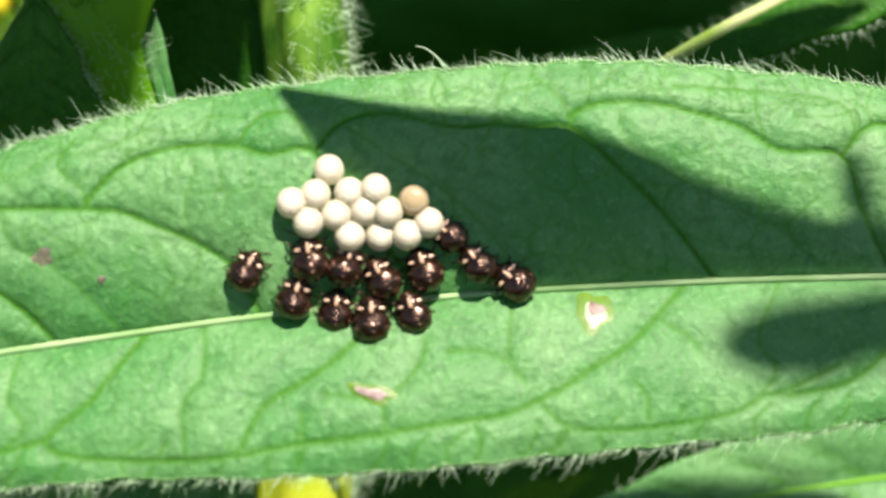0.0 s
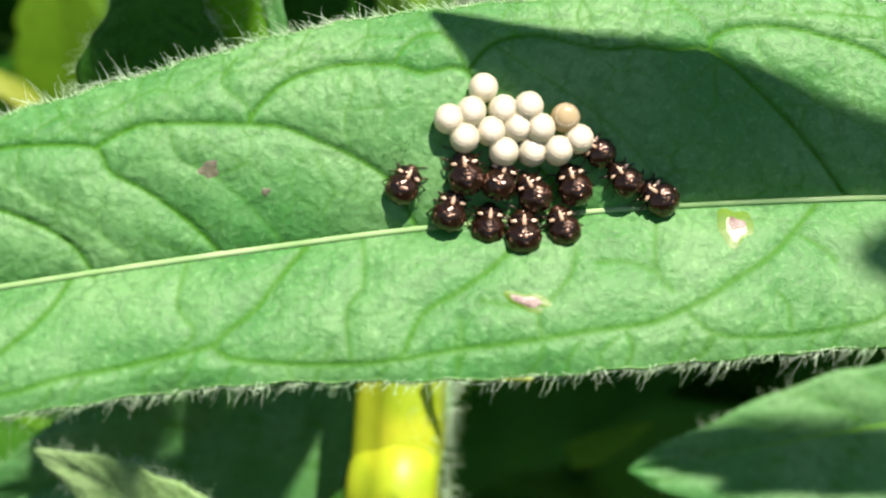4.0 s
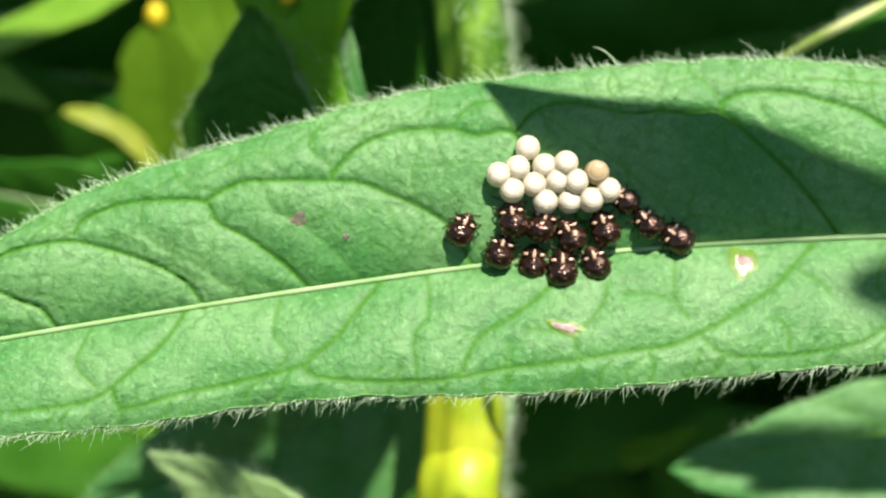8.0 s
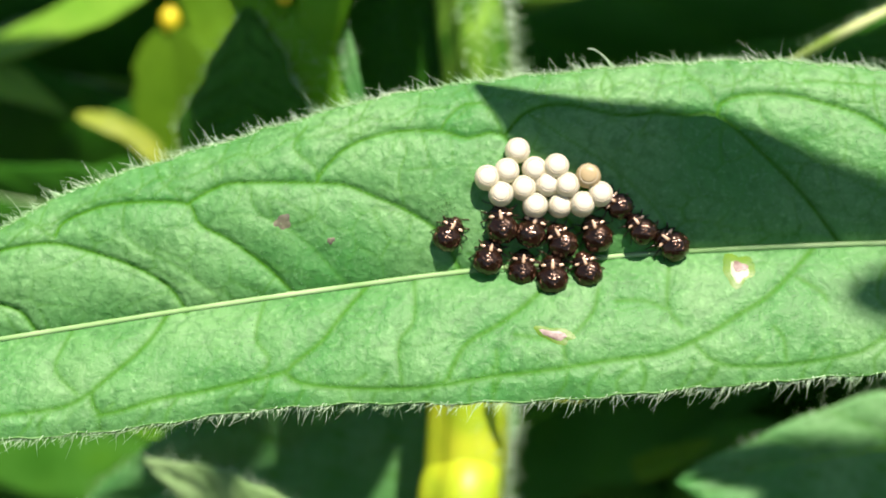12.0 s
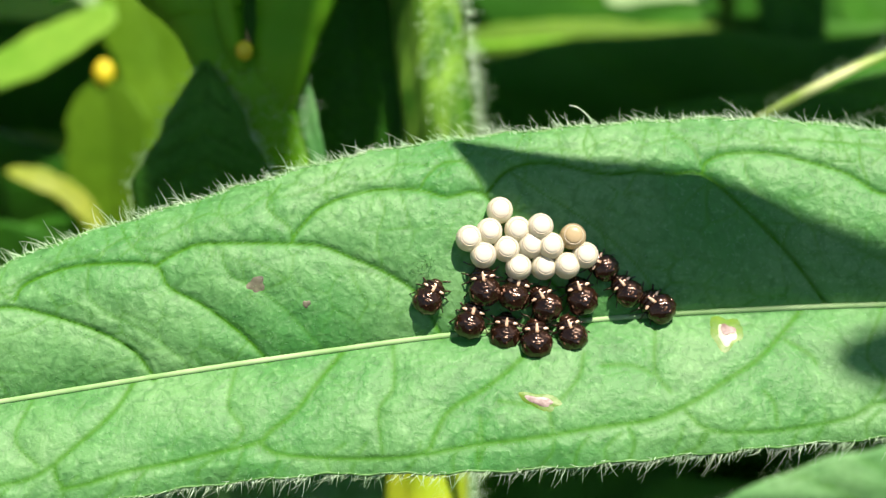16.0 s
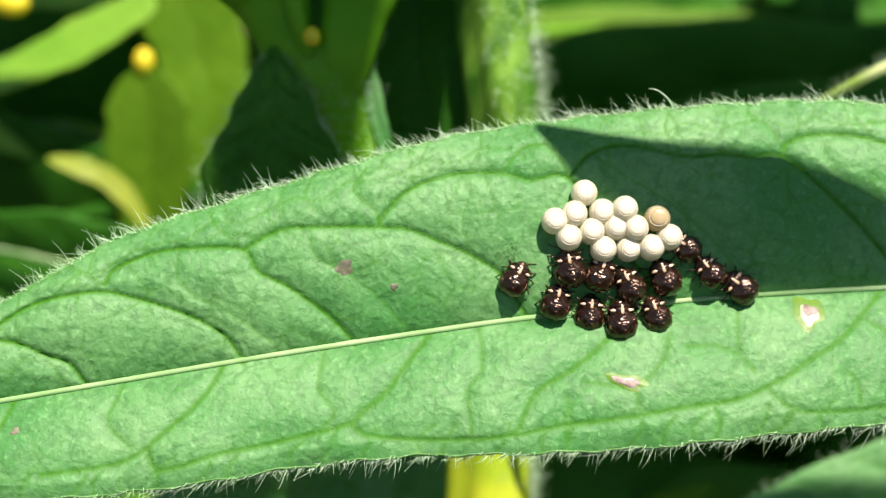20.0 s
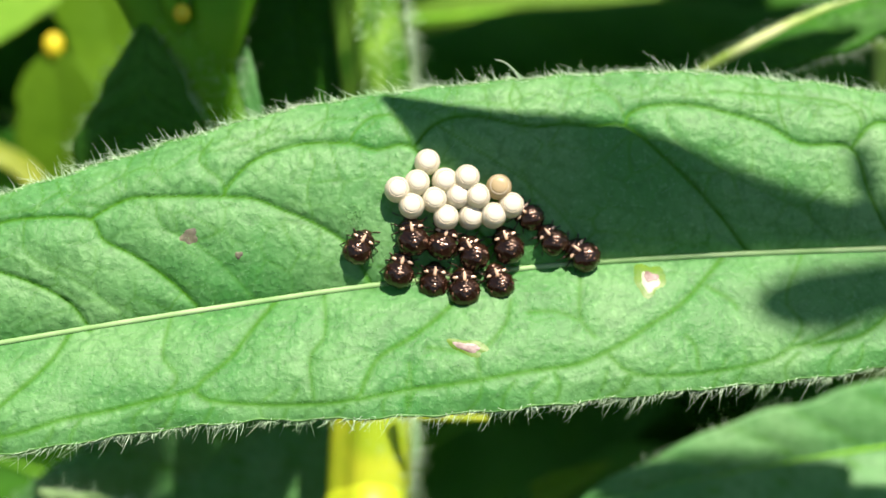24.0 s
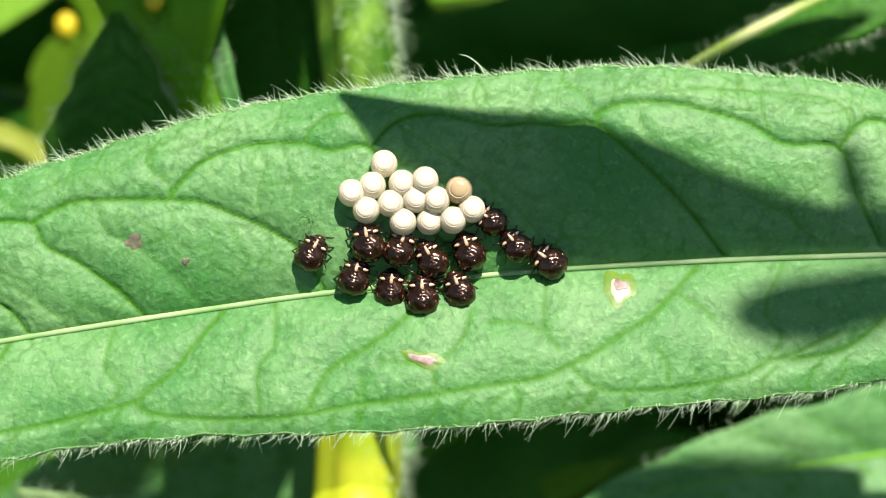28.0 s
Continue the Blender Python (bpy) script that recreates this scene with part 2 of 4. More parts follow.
def mesh_part(name, verts, faces, mat, parent, label="", kind="", vein=None, local=False, thick=0.0, closed=None):
    """One mesh under a thing. Verts are plant millimetres, or metres in the parent's space if local."""
    closed = (len(verts) < 3000 and not thick) if closed is None else closed
    me = bpy.data.meshes.new(name)
    v = np.asarray(verts, float)
    if not local:
        root = parent
        off = Vector()
        while root is not None:
            off += root.location
            root = root.parent
        v = world(v) - np.array(off)
    me.from_pydata(v.tolist(), [], [tuple(f) for f in faces])
    if closed:
        bm = bmesh.new()
        bm.from_mesh(me)
        bmesh.ops.recalc_face_normals(bm, faces=bm.faces)
        bm.to_mesh(me)
        bm.free()
    me.polygons.foreach_set("use_smooth", [True] * len(me.polygons))
    if vein is not None:
        me.attributes.new("vein", "FLOAT", "POINT").data.foreach_set("value", np.asarray(vein, np.float32))
    me.materials.append(mat)
    me.update()
    ob = new(name, me)
    ob.parent = parent
    if thick:
        s = ob.modifiers.new("thickness", "SOLIDIFY")
        s.thickness, s.offset = thick * 0.001, -1 if name == "blade" and thick < 0.23 else 0
    return tagged(ob, label, kind=kind)


def grid_faces(nu, nv, wrap=False):
    i, j = np.meshgrid(np.arange(nu - 1), np.arange(nv if wrap else nv - 1), indexing="ij")
    a, b = i * nv + j, i * nv + (j + 1) % nv
    return np.stack([a, a + nv, b + nv, b], -1).reshape(-1, 4)


def curve_points(points, n):
    """A smooth run of n points through the given ones."""
    p = np.asarray(points, float)
    if len(p) == 2:
        return p[0] + (p[1] - p[0]) * np.linspace(0, 1, n)[:, None]
    q = np.vstack([2 * p[0] - p[1], p, 2 * p[-1] - p[-2]])
    out = []
    for s in np.linspace(0, len(p) - 1 - 1e-9, n):
        k, f = int(s), s - int(s)
        a, b, c, d = q[k:k + 4]
        out.append(0.5 * (2 * b + (c - a) * f + (2 * a - 5 * b + 4 * c - d) * f * f + (3 * b - a - 3 * c + d) * f ** 3))
    return np.array(out)


def unit(a):
    return a / (np.linalg.norm(a, axis=-1, keepdims=True) + 1e-12)


def tube(points, radii, n=24, sides=10, shape=None, up=(0, 0, 1)):
    """A tapered tube along a smooth line; shape(angle) gives the outline's radius. Its ends are closed."""
    c = curve_points(points, n)
    r = np.interp(np.linspace(0, 1, n), np.linspace(0, 1, len(radii)), radii)
    tan = unit(np.gradient(c, axis=0))
    side = unit(np.cross(tan, np.asarray(up, float)))
    nor = np.cross(side, tan)
    ang = np.linspace(0, 2 * np.pi, sides, endpoint=False)
    f = np.array([shape(a) if shape else 1.0 for a in ang])
    v = c[:, None] + r[:, None, None] * f[None, :, None] * (np.cos(ang)[None, :, None] * side[:, None] + np.sin(ang)[None, :, None] * nor[:, None])
    faces = grid_faces(n, sides, True).tolist()
    faces += [list(range(sides)), list(range((n - 1) * sides, n * sides))[::-1]]
    return v.reshape(-1, 3), faces


def hair_mesh(roots, ways, lengths, rad, rng, seg=6, droop=0.6, lean=(0, 0, 0)):
    """Many fine tapered hairs, each bent, three-sided."""
    roots, ways = np.asarray(roots, float), unit(np.asarray(ways, float))
    n = len(roots)
    bend = unit(rng.normal(size=(n, 3))) * droop + np.array(lean)
    s = np.linspace(0, 1, seg)
    L = np.asarray(lengths)[:, None, None]
    line = roots[:, None] + L * (s[None, :, None] * ways[:, None] + (s ** 2)[None, :, None] * bend[:, None])
    tan = unit(np.gradient(line, axis=1))
    a = unit(np.cross(tan, unit(rng.normal(size=(n, 1, 3)))))
    b = np.cross(tan, a)
    r = rad * (1 - 0.85 * s)[None, :, None]
    rings = [line + r * (math.cos(t) * a + math.sin(t) * b) for t in (0, 2.094, 4.189)]
    v = np.stack(rings, 2).reshape(-1, 3)
    one = grid_faces(seg, 3, True)
    faces = (one[None] + (np.arange(n) * seg * 3)[:, None, None]).reshape(-1, 4)
    return v, faces


# ---- the big leaf's form ----
def smooth_line(pairs):
    p = curve_points(pairs, 400)
    return lambda x: np.interp(x, p[:, 0], p[:, 1])


TOP = smooth_line([(-46, -8.2), (-40, -5.6), (-34, -3.6), (-28, -1.6), (-23.2, 1.1), (-18.4, 2.8), (-13.4, 4.4), (-8.4, 5.8), (-3.3, 6.6), (1.3, 7.1), (6.3, 7.5), (10, 7.5), (14, 7.2), (17.6, 6.8), (21, 6.0), (25, 4.9), (30, 2.7), (35, 0.4)])
MID = smooth_line([(-46, -8.6), (-38, -7.4), (-28, -5.8), (-17, -4.0), (-9.6, -2.9), (-5.1, -2.3), (1.4, -1.6), (5.3, -1.3), (12.1, -0.95), (20.8, -0.7), (28, -0.5), (35, 0)])
BOT = smooth_line([(-46, -9.0), (-40, -9.6), (-34, -9.9), (-28, -9.75), (-25.3, -9.7), (-20.5, -9.3), (-15.7, -8.6), (-10.9, -8.1), (-5.9, -8.0), (-1.2, -7.85), (3.7, -7.45), (8.6, -7.0), (13.6, -6.6), (18.3, -6.0), (22, -4.9), (28, -3.0), (35, -0.4)])

VEINS = []


def vein(strength, *points):
    VEINS.append((curve_points(points, 4 * len(points)), strength))


# side veins of the upper half, each arching over to the next one
vein(1.0, (18.8, -0.2), (17.8, 1.8), (17.0, 3.9), (14.6, 4.1), (13.1, 5.0), (11.4, 5.5), (9.6, 5.9), (7.8, 5.9), (6.7, 5.5), (6.5, 4.9))
vein(1.0, (12.1, -0.9), (10.3, 1.4), (8.3, 3.4), (6.5, 4.9), (5.0, 4.9), (3.8, 5.0), (2.0, 4.9), (-0.5, 5.4), (-2.2, 5.0), (-3.2, 3.9))
vein(0.45, (4.7, -1.2), (3.7, 0.6), (1.8, 2.4), (-0.5, 3.9), (-2.2, 5.0))
vein(1.0, (1.4, -1.6), (-1.5, 1.4), (-3.2, 3.9), (-4.9, 3.8), (-6.1, 4.1), (-7.9, 4.1), (-9.3, 3.8), (-10.5, 3.2), (-11.4, 2.2), (-11.6, 1.7))
vein(1.0, (-5.1, -2.3), (-6.1, -0.5), (-7.6, 0.5), (-9.0, 1.1), (-10.3, 1.6), (-11.6, 1.7), (-14.6, 1.7), (-15.8, 1.6), (-17.0, 1.0), (-17.4, 0.7))
vein(1.0, (-12.6, -3.35), (-13.6, -2.3), (-15.3, -1.0), (-16.8, -0.2), (-17.4, 0.7), (-19.3, 0.8), (-21.2, 0.6), (-22.9, -0.1), (-23.3, -0.8))
vein(1.0, (-17.4, -4.1), (-18.3, -2.9), (-20.0, -2.0), (-21.9, -1.4), (-23.3, -1.1), (-24.6, -1.2), (-26.5, -1.7), (-28.5, -3.0))
vein(1.0, (-24.0, -5.15), (-24.7, -4.2), (-25.7, -3.8), (-26.9, -3.3), (-28.5, -3.2), (-31, -4.2))
vein(1.0, (26, -0.6), (24.5, 1.2), (22.5, 3.2), (20.5, 4.4), (19.0, 5.1), (18.0, 5.0), (17.0, 3.9))
# short links to the margin
vein(0.7, (-3.2, 3.9), (-3.9, 5.2), (-4.9, 5.4), (-5.7, 4.8), (-6.1, 4.1))
vein(0.6, (-11.6, 1.7), (-11.7, 2.4), (-12.7, 3.3), (-12.2, 4.3))
vein(0.6, (6.5, 5.2), (6.1, 6.1), (5.1, 6.9))
vein(0.6, (14.1, 4.2), (13.7, 5.7), (13.8, 6.6))
vein(0.6, (17.0, 3.9), (17.5, 5.0), (16.8, 6.0), (13.7, 6.4), (10.5, 6.6))
vein(0.3, (-8.0, 4.1), (-7.6, 3.2), (-7.9, 2.0), (-7.6, 0.5))
vein(0.3, (-14.6, 1.7), (-14.2, 0.4), (-12.2, -0.8), (-10.2, -2.9))
vein(0.3, (-20.2, 0.7), (-20.0, -0.8), (-17.6, -2.2), (-15.6, -3.8))
vein(0.3, (8.3, 5.9), (8.8, 4.2), (11.2, 2.7), (14.6, 1.0), (16.6, -0.8))
vein(0.5, (2.0, 4.9), (1.2, 6.0), (1.4, 6.9))
vein(0.5, (-17.4, 0.7), (-18.6, 1.7), (-19.0, 2.4))
vein(0.5, (-23.3, -0.8), (-24.4, -0.2), (-25.0, 0.0))
# side veins of the lower half
vein(0.65, (10.9, -1.1), (8.9, -3.1), (7.3, -4.1), (6.2, -4.8), (5.2, -5.3), (3.9, -5.8), (1.6, -6.1), (-0.9, -6.5), (-2.4, -6.7), (-3.4, -6.8), (-5.7, -7.2))
vein(0.65, (-0.4, -1.9), (-1.8, -3.4), (-3.2, -4.5), (-4.7, -5.4), (-5.3, -6.4), (-5.9, -7.2), (-8.9, -7.4), (-11.8, -7.2), (-12.7, -6.7))
vein(0.65, (-9.2, -2.8), (-9.7, -3.4), (-10.4, -4.3), (-11.2, -5.4), (-12.3, -6.3), (-12.7, -6.7), (-14.3, -7.1), (-16.5, -7.6), (-18.2, -7.9), (-19.8, -8.4), (-20.8, -8.6))
vein(0.65, (-18.2, -4.2), (-18.8, -5.3), (-19.5, -6.1), (-20.6, -7.1), (-21.1, -7.6), (-21.0, -8.2), (-20.6, -8.6))
vein(0.6, (-21.1, -7.6), (-22.5, -8.3), (-25.5, -8.7))
vein(0.6, (-27, -5.7), (-27.6, -7.0), (-29, -8.1), (-31, -8.8))
vein(0.6, (20.5, -0.8), (19.0, -3.0), (17.0, -4.6), (14.6, -5.1))
vein(0.4, (-3.4, -5.7), (-3.3, -6.8), (-3.4, -7.5))
vein(0.35, (-7.2, -2.6), (-7.1, -4.4), (-7.7, -5.4), (-7.5, -7.2))
vein(0.35, (-13.9, -3.6), (-14.1, -5.2), (-13.4, -6.2), (-14.0, -7.0))
vein(0.35, (-22.4, -4.9), (-22.9, -6.6), (-21.8, -7.7))
vein(0.35, (14.6, -1.0), (13.6, -3.0), (14.2, -4.2), (13.2, -5.5))
vein(0.4, (10.0, -2.4), (11.0, -3.0), (11.3, -3.4))
vein(0.4, (8.9, -4.6), (9.3, -5.1), (9.4, -6.0))
vein(0.5, (5.3, -5.3), (6.4, -6.2), (8.5, -6.3), (10.6, -6.1), (12.6, -5.7), (13.5, -5.2), (14.6, -4.9), (16.6, -4.0))
vein(0.4, (6.4, -6.2), (6.0, -6.9), (5.3, -7.2))
vein(0.4, (2.9, -6.0), (3.2, -6.7), (3.0, -7.4))
vein(0.4, (1.1, -3.0), (0.9, -3.9), (0.2, -4.8), (-0.4, -5.3), (-0.3, -6.3))
vein(0.4, (4.3, -1.9), (4.2, -3.7), (4.8, -4.6))
vein(0.4, (-3.5, -6.4), (-3.5, -7.5))
vein(0.4, (-2.6, -5.0), (-0.4, -5.3))
vein(0.4, (1.9, -3.5), (3.2, -3.5), (4.2, -3.9))


# short weak links from the arches to the margin, and a faint vein along it
for k in range(27):
    x = -27 + 1.8 * k + 0.5 * math.sin(k * 2.3)
    top, bot = float(TOP(x)), float(BOT(x))
    vein(0.30, (x, top - 0.1), (x + 0.35 * math.sin(k * 1.7), top - 0.9), (x + 0.5 * math.sin(k), top - 1.7))
    vein(0.25, (x + 0.6, bot + 0.1), (x + 0.8 + 0.3 * math.sin(k * 1.9), bot + 0.7), (x + 1.2, bot + 1.3))
for k in range(14):
    x = -27 + 3.5 * k
    vein(0.28, *[(x + d, float(TOP(x + d)) - 1.0 - 0.25 * math.sin(2.1 * (x + d))) for d in (0, 1.2, 2.4, 3.6)])


def vein_field(u, v):
    """Distance to the nearest side vein (mm, strong and weak ones weighed), and how much of a vein is at the place."""
    near = np.full(u.shape, 9.0)
    mark = np.zeros(u.shape)
    for line, strength in VEINS:
        lo, hi = line.min(0) - 1.6, line.max(0) + 1.6
        k = np.nonzero((u > lo[0]) & (u < hi[0]) & (v > lo[1]) & (v < hi[1]))[0]
        if not len(k):
            continue
        q = np.stack([u[k], v[k]], 1)
        d = np.full(len(k), 9.0)
        for a, b in zip(line[:-1], line[1:]):
            ab = b - a
            f = np.clip(((q - a) @ ab) / (ab @ ab + 1e-9), 0, 1)
            d = np.minimum(d, np.linalg.norm(q - a - f[:, None] * ab, axis=1))
        near[k] = np.minimum(near[k], d + (1 - strength) * 0.45)
        mark[k] = np.maximum(mark[k], (0.35 + 0.65 * strength) * np.exp(-(d / (0.045 + 0.045 * strength) / np.where(v[k] < MID(u[k]), 1.9, 1.0)) ** 2))
    return near, mark


SEEDS = np.random.default_rng(21).uniform(0.08, 0.92, (64, 64, 2))


def net(u, v, size):
    """How far (mm) a place is from the nearest wall of an uneven net of cells."""
    x = u / size + 0.22 * np.sin(1.9 * v / size + 0.6 * u)
    y = v / (0.8 * size) + 0.22 * np.sin(1.6 * u / size + 0.9 * v)
    i, j = np.floor(x).astype(int), np.floor(y).astype(int)
    one, two = np.full(u.shape, 9.0), np.full(u.shape, 9.0)
    for a in (-1, 0, 1):
        for b in (-1, 0, 1):
            q = SEEDS[(i + a) % 64, (j + b) % 64]
            d = np.hypot(i + a + q[..., 0] - x, j + b + q[..., 1] - y)
            two = np.where(d < one, one, np.minimum(two, d))
            one = np.minimum(one, d)
    return 0.5 * size * (two - one)


def leaf_form(u, v):
    """Height of the big leaf's face and its vein marks."""
    u, v = np.asarray(u, float), np.asarray(v, float)
    m = MID(u)
    half = np.where(v > m, TOP(u) - m, m - BOT(u)) + 1e-6
    t = np.abs(v - m) / half
    near, mark = vein_field(u, v)
    near = np.minimum(near, np.abs(v - m) * 0.9 + 0.05)
    w = -0.095 * u - 0.168 * v - 0.03
    w += np.where(v < m, 0.29, 0.09) * np.abs(v - m)
    w += np.minimum(half, 8) / 8 * (0.55 * np.sin(np.pi * np.clip(t, 0, 1)) ** 0.8 - np.where(v > m, 0.55, 0.12) * t ** 6)
    rise = np.clip((1.05 - t) * 5, 0.2, 1)
    w += (np.where(v > m, 0.20, 0.17) * (1 - np.exp(-near / 0.10)) + 0.18 * (1 - np.exp(-(near / 0.75) ** 2))) * rise
    # the finer nets between the side veins, broken here and there
    patchy = np.clip(0.55 + 0.6 * np.sin(0.9 * u + 0.4 * v) * np.sin(1.1 * v - 0.5 * u + 1), 0, 1) * np.where(v > m, 1.0, 0.45)
    coarse, small = net(u, v, 1.7), net(u + 31.3, v + 7.7, 0.55)
    w -= (0.032 * patchy * np.exp(-(coarse / 0.11) ** 2) + np.where(v > m, 0.011, 0.003) * np.exp(-(small / 0.07) ** 2)) * rise
    mark = np.maximum(mark, 0.55 * patchy * np.exp(-(coarse / 0.06) ** 2))
    w += 0.10 * np.sin(u * 0.9 + 1.3 * np.sin(v * 0.8)) * t
    return w, np.clip(mark, 0, 1)


def build_big_leaf():
    leaf = thing("leaf", (33.5, -0.1, -3.4), "large hairy green leaf with netted veins, partly in shade", "leaf")
    us = np.unique(np.concatenate([np.arange(-46, -30, 0.5), np.arange(-30, 22, 0.1), np.arange(22, 34.6, 0.5)]).round(3))
    ts = np.concatenate([np.linspace(-1, 0, 76), np.linspace(0, 1, 76)[1:]])
    U, T = np.meshgrid(us, ts, indexing="ij")
    wob = 0.05 * np.sin(U * 2.1) + 0.02 * np.sin(U * 5.3 + 1)
    V = np.where(T > 0, MID(U) + T * (TOP(U) - MID(U) + wob), MID(U) + T * (MID(U) - BOT(U) + wob))
    w, mark = leaf_form(U.ravel(), V.ravel())
    verts = np.stack([U.ravel(), V.ravel(), w], 1)
    mesh_part("blade", verts, grid_faces(len(us), len(ts)), GREEN, leaf, "green leaf blade with netted veins", vein=mark, thick=0.22)
    line = [(u, float(MID(u)), float(leaf_form([u], [MID(u)])[0][0]) + 0.10) for u in np.linspace(-44, 34.5, 60)]
    v, f = tube(line, [0.07, 0.13, 0.14, 0.13, 0.15, 0.24], 160, 8)
    mesh_part("midrib", v, f, RIB, leaf, "pale green midrib")
    v, f = tube([(34, 0, -3.3), (40, 0.5, -5), (48, 0, -9), (56, -4, -14)], [0.7, 0.9, 1.1, 1.5], 24, 10)
    mesh_part("leaf_stalk", v, f, STALK, leaf, "green leaf stalk")
    for edge, sgn in ((TOP, 1), (BOT, -1)):
        us = np.linspace(-44, 33, 400)
        vs = edge(us) + sgn * (0.05 * np.sin(us * 2.1) + 0.02 * np.sin(us * 5.3 + 1)) - sgn * 0.02
        v, f = tube(np.column_stack([us, vs, leaf_form(us, vs)[0] - 0.07]), [0.04, 0.085, 0.085, 0.085, 0.04], 400, 8)
        mesh_part("margin", v, f, MARGIN, leaf, "pale rolled leaf margin")
    rng = np.random.default_rng(4)
    roots, ways, lens = [], [], []
    for edge, sgn, n in ((TOP, 1, 1700), (BOT, -1, 2000)):
        u = rng.uniform(-30, 24, n)
        m = MID(u)
        e = edge(u) + sgn * (0.05 * np.sin(u * 2.1) + 0.02 * np.sin(u * 5.3 + 1))
        inset = rng.uniform(0, 0.25, n) ** 1.5
        v = e - sgn * inset
        w = leaf_form(u, v)[0] - rng.uniform(0, 0.2, n)
        roots.append(np.stack([u, v, w], 1))
        ways.append(np.stack([rng.normal(-0.55 if sgn > 0 else -0.2, 0.35, n), sgn * rng.uniform(0.5, 1.1, n), rng.normal(0.25 if sgn > 0 else 0.0, 0.35, n)], 1))
        lens.append(rng.uniform(0.14, 0.40, n) + (0.35 if sgn > 0 else 0.3) * (rng.random(n) < (0.10 if sgn > 0 else 0.16)))
    v, f = hair_mesh(np.vstack(roots), np.vstack(ways), np.concatenate(lens), 0.020, rng, droop=0.9, lean=(-0.5, 0, 0))
    mesh_part("margin_hairs", v, f, HAIR, leaf, "fine white hairs along the leaf margin", kind="stuff")
    v, f = tube([(1.75, 7.0, -1.3), (1.45, 7.55, -1.1), (0.95, 7.95, -1.0), (0.55, 8.05, -1.0)], [0.035, 0.03, 0.022, 0.01], 16, 6)
    mesh_part("long_hair", v, f, HAIR, leaf, "one long curved white hair")
    # the nap on the face
    n = 9000
    u = rng.uniform(-29, 22, n)
    v = BOT(u) + (TOP(u) - BOT(u)) * rng.uniform(0.02, 0.98, n)
    w = leaf_form(u, v)[0]
    way = np.stack([rng.normal(-0.6, 0.3, n), rng.normal(0.1, 0.4, n), rng.uniform(0.25, 0.6, n)], 1)
    vv, f = hair_mesh(np.stack([u, v, w - 0.01], 1), way, rng.uniform(0.07, 0.17, n), 0.0065, rng, seg=4)
    mesh_part("face_hairs", vv, f, NAP, leaf, "short white hairs on the leaf face", kind="stuff")
    # a pale tuft of longer hairs
    u, v = rng.normal(-5.75, 0.28, 70), rng.normal(0.75, 0.24, 70)
    vv, f = hair_mesh(np.stack([u, v, leaf_form(u, v)[0] - 0.01], 1), rng.normal(0, 1, (70, 3)) + np.array([0, 0, 0.9]), rng.uniform(0.12, 0.32, 70), 0.013, rng, seg=5)
    mesh_part("hair_tuft", vv, f, MARGIN, leaf, "tuft of fine pale hairs", kind="stuff")
    # feeding scars and a spot, lying in the blade
    for name, cu, cv, ru, rv, lean, mat, label in (
            ("scar_rim", 7.40, -2.08, 0.80, 0.80, 0.1, RIM, "yellow green rim of a feeding scar"),
            ("scar_window", 7.44, -2.18, 0.54, 0.56, 0.1, SKIN, "thin whitish leaf skin in the scar"),
            ("scar", 7.48, -1.98, 0.46, 0.28, -0.15, SCAR, "dry pinkish white feeding scar"),
            ("scar_rim", -0.80, -5.0, 0.98, 0.36, -0.2, RIM, "dark green rim of a feeding scar"),
            ("scar", -0.84, -5.0, 0.78, 0.24, -0.2, SCAR, "dry pinkish white feeding scar"),
            ("spot", -13.05, -0.07, 0.42, 0.36, 0.5, SPOT, "small purple brown spot"),
            ("spot", -10.9, -0.9, 0.2, 0.16, 0.5, SPOT, "small purple brown spot"),
            ("spot", -26.75, -6.93, 0.22, 0.16, 0.5, SPOT, "small purple brown spot")):
        ring = np.linspace(0, 2 * np.pi, 28, endpoint=False)
        uneven = 1 + 0.16 * np.sin(3 * ring + cu) + 0.10 * np.sin(5 * ring + cv)
        vs = [(cu, cv)]
        for k in (0.35, 0.7, 1.0):
            for a, g in zip(ring, uneven):
                x, y = ru * k * g * math.cos(a), rv * k * g * math.sin(a)
                vs.append((cu + x * math.cos(lean) - y * math.sin(lean), cv + x * math.sin(lean) + y * math.cos(lean)))
        vs = np.array(vs)
        lift = (0.04 if name == "scar_rim" else 0.055 if name == "scar_window" else 0.075 if cu > 7 else 0.03 if name == "spot" else 0.06) * np.concatenate([np.full(1 + 56, 1.0), np.full(28, -0.4)])
        w = leaf_form(vs[:, 0], vs[:, 1])[0] + lift
        faces = [(0, 1 + i, 1 + (i + 1) % 28) for i in range(28)]
        for k in (0, 1):
            faces += [(1 + 28 * k + i, 1 + 28 * (k + 1) + i, 1 + 28 * (k + 1) + (i + 1) % 28, 1 + 28 * k + (i + 1) % 28) for i in range(28)]
        mesh_part(name, np.column_stack([vs, w]), faces, mat, leaf, label)
    return leaf


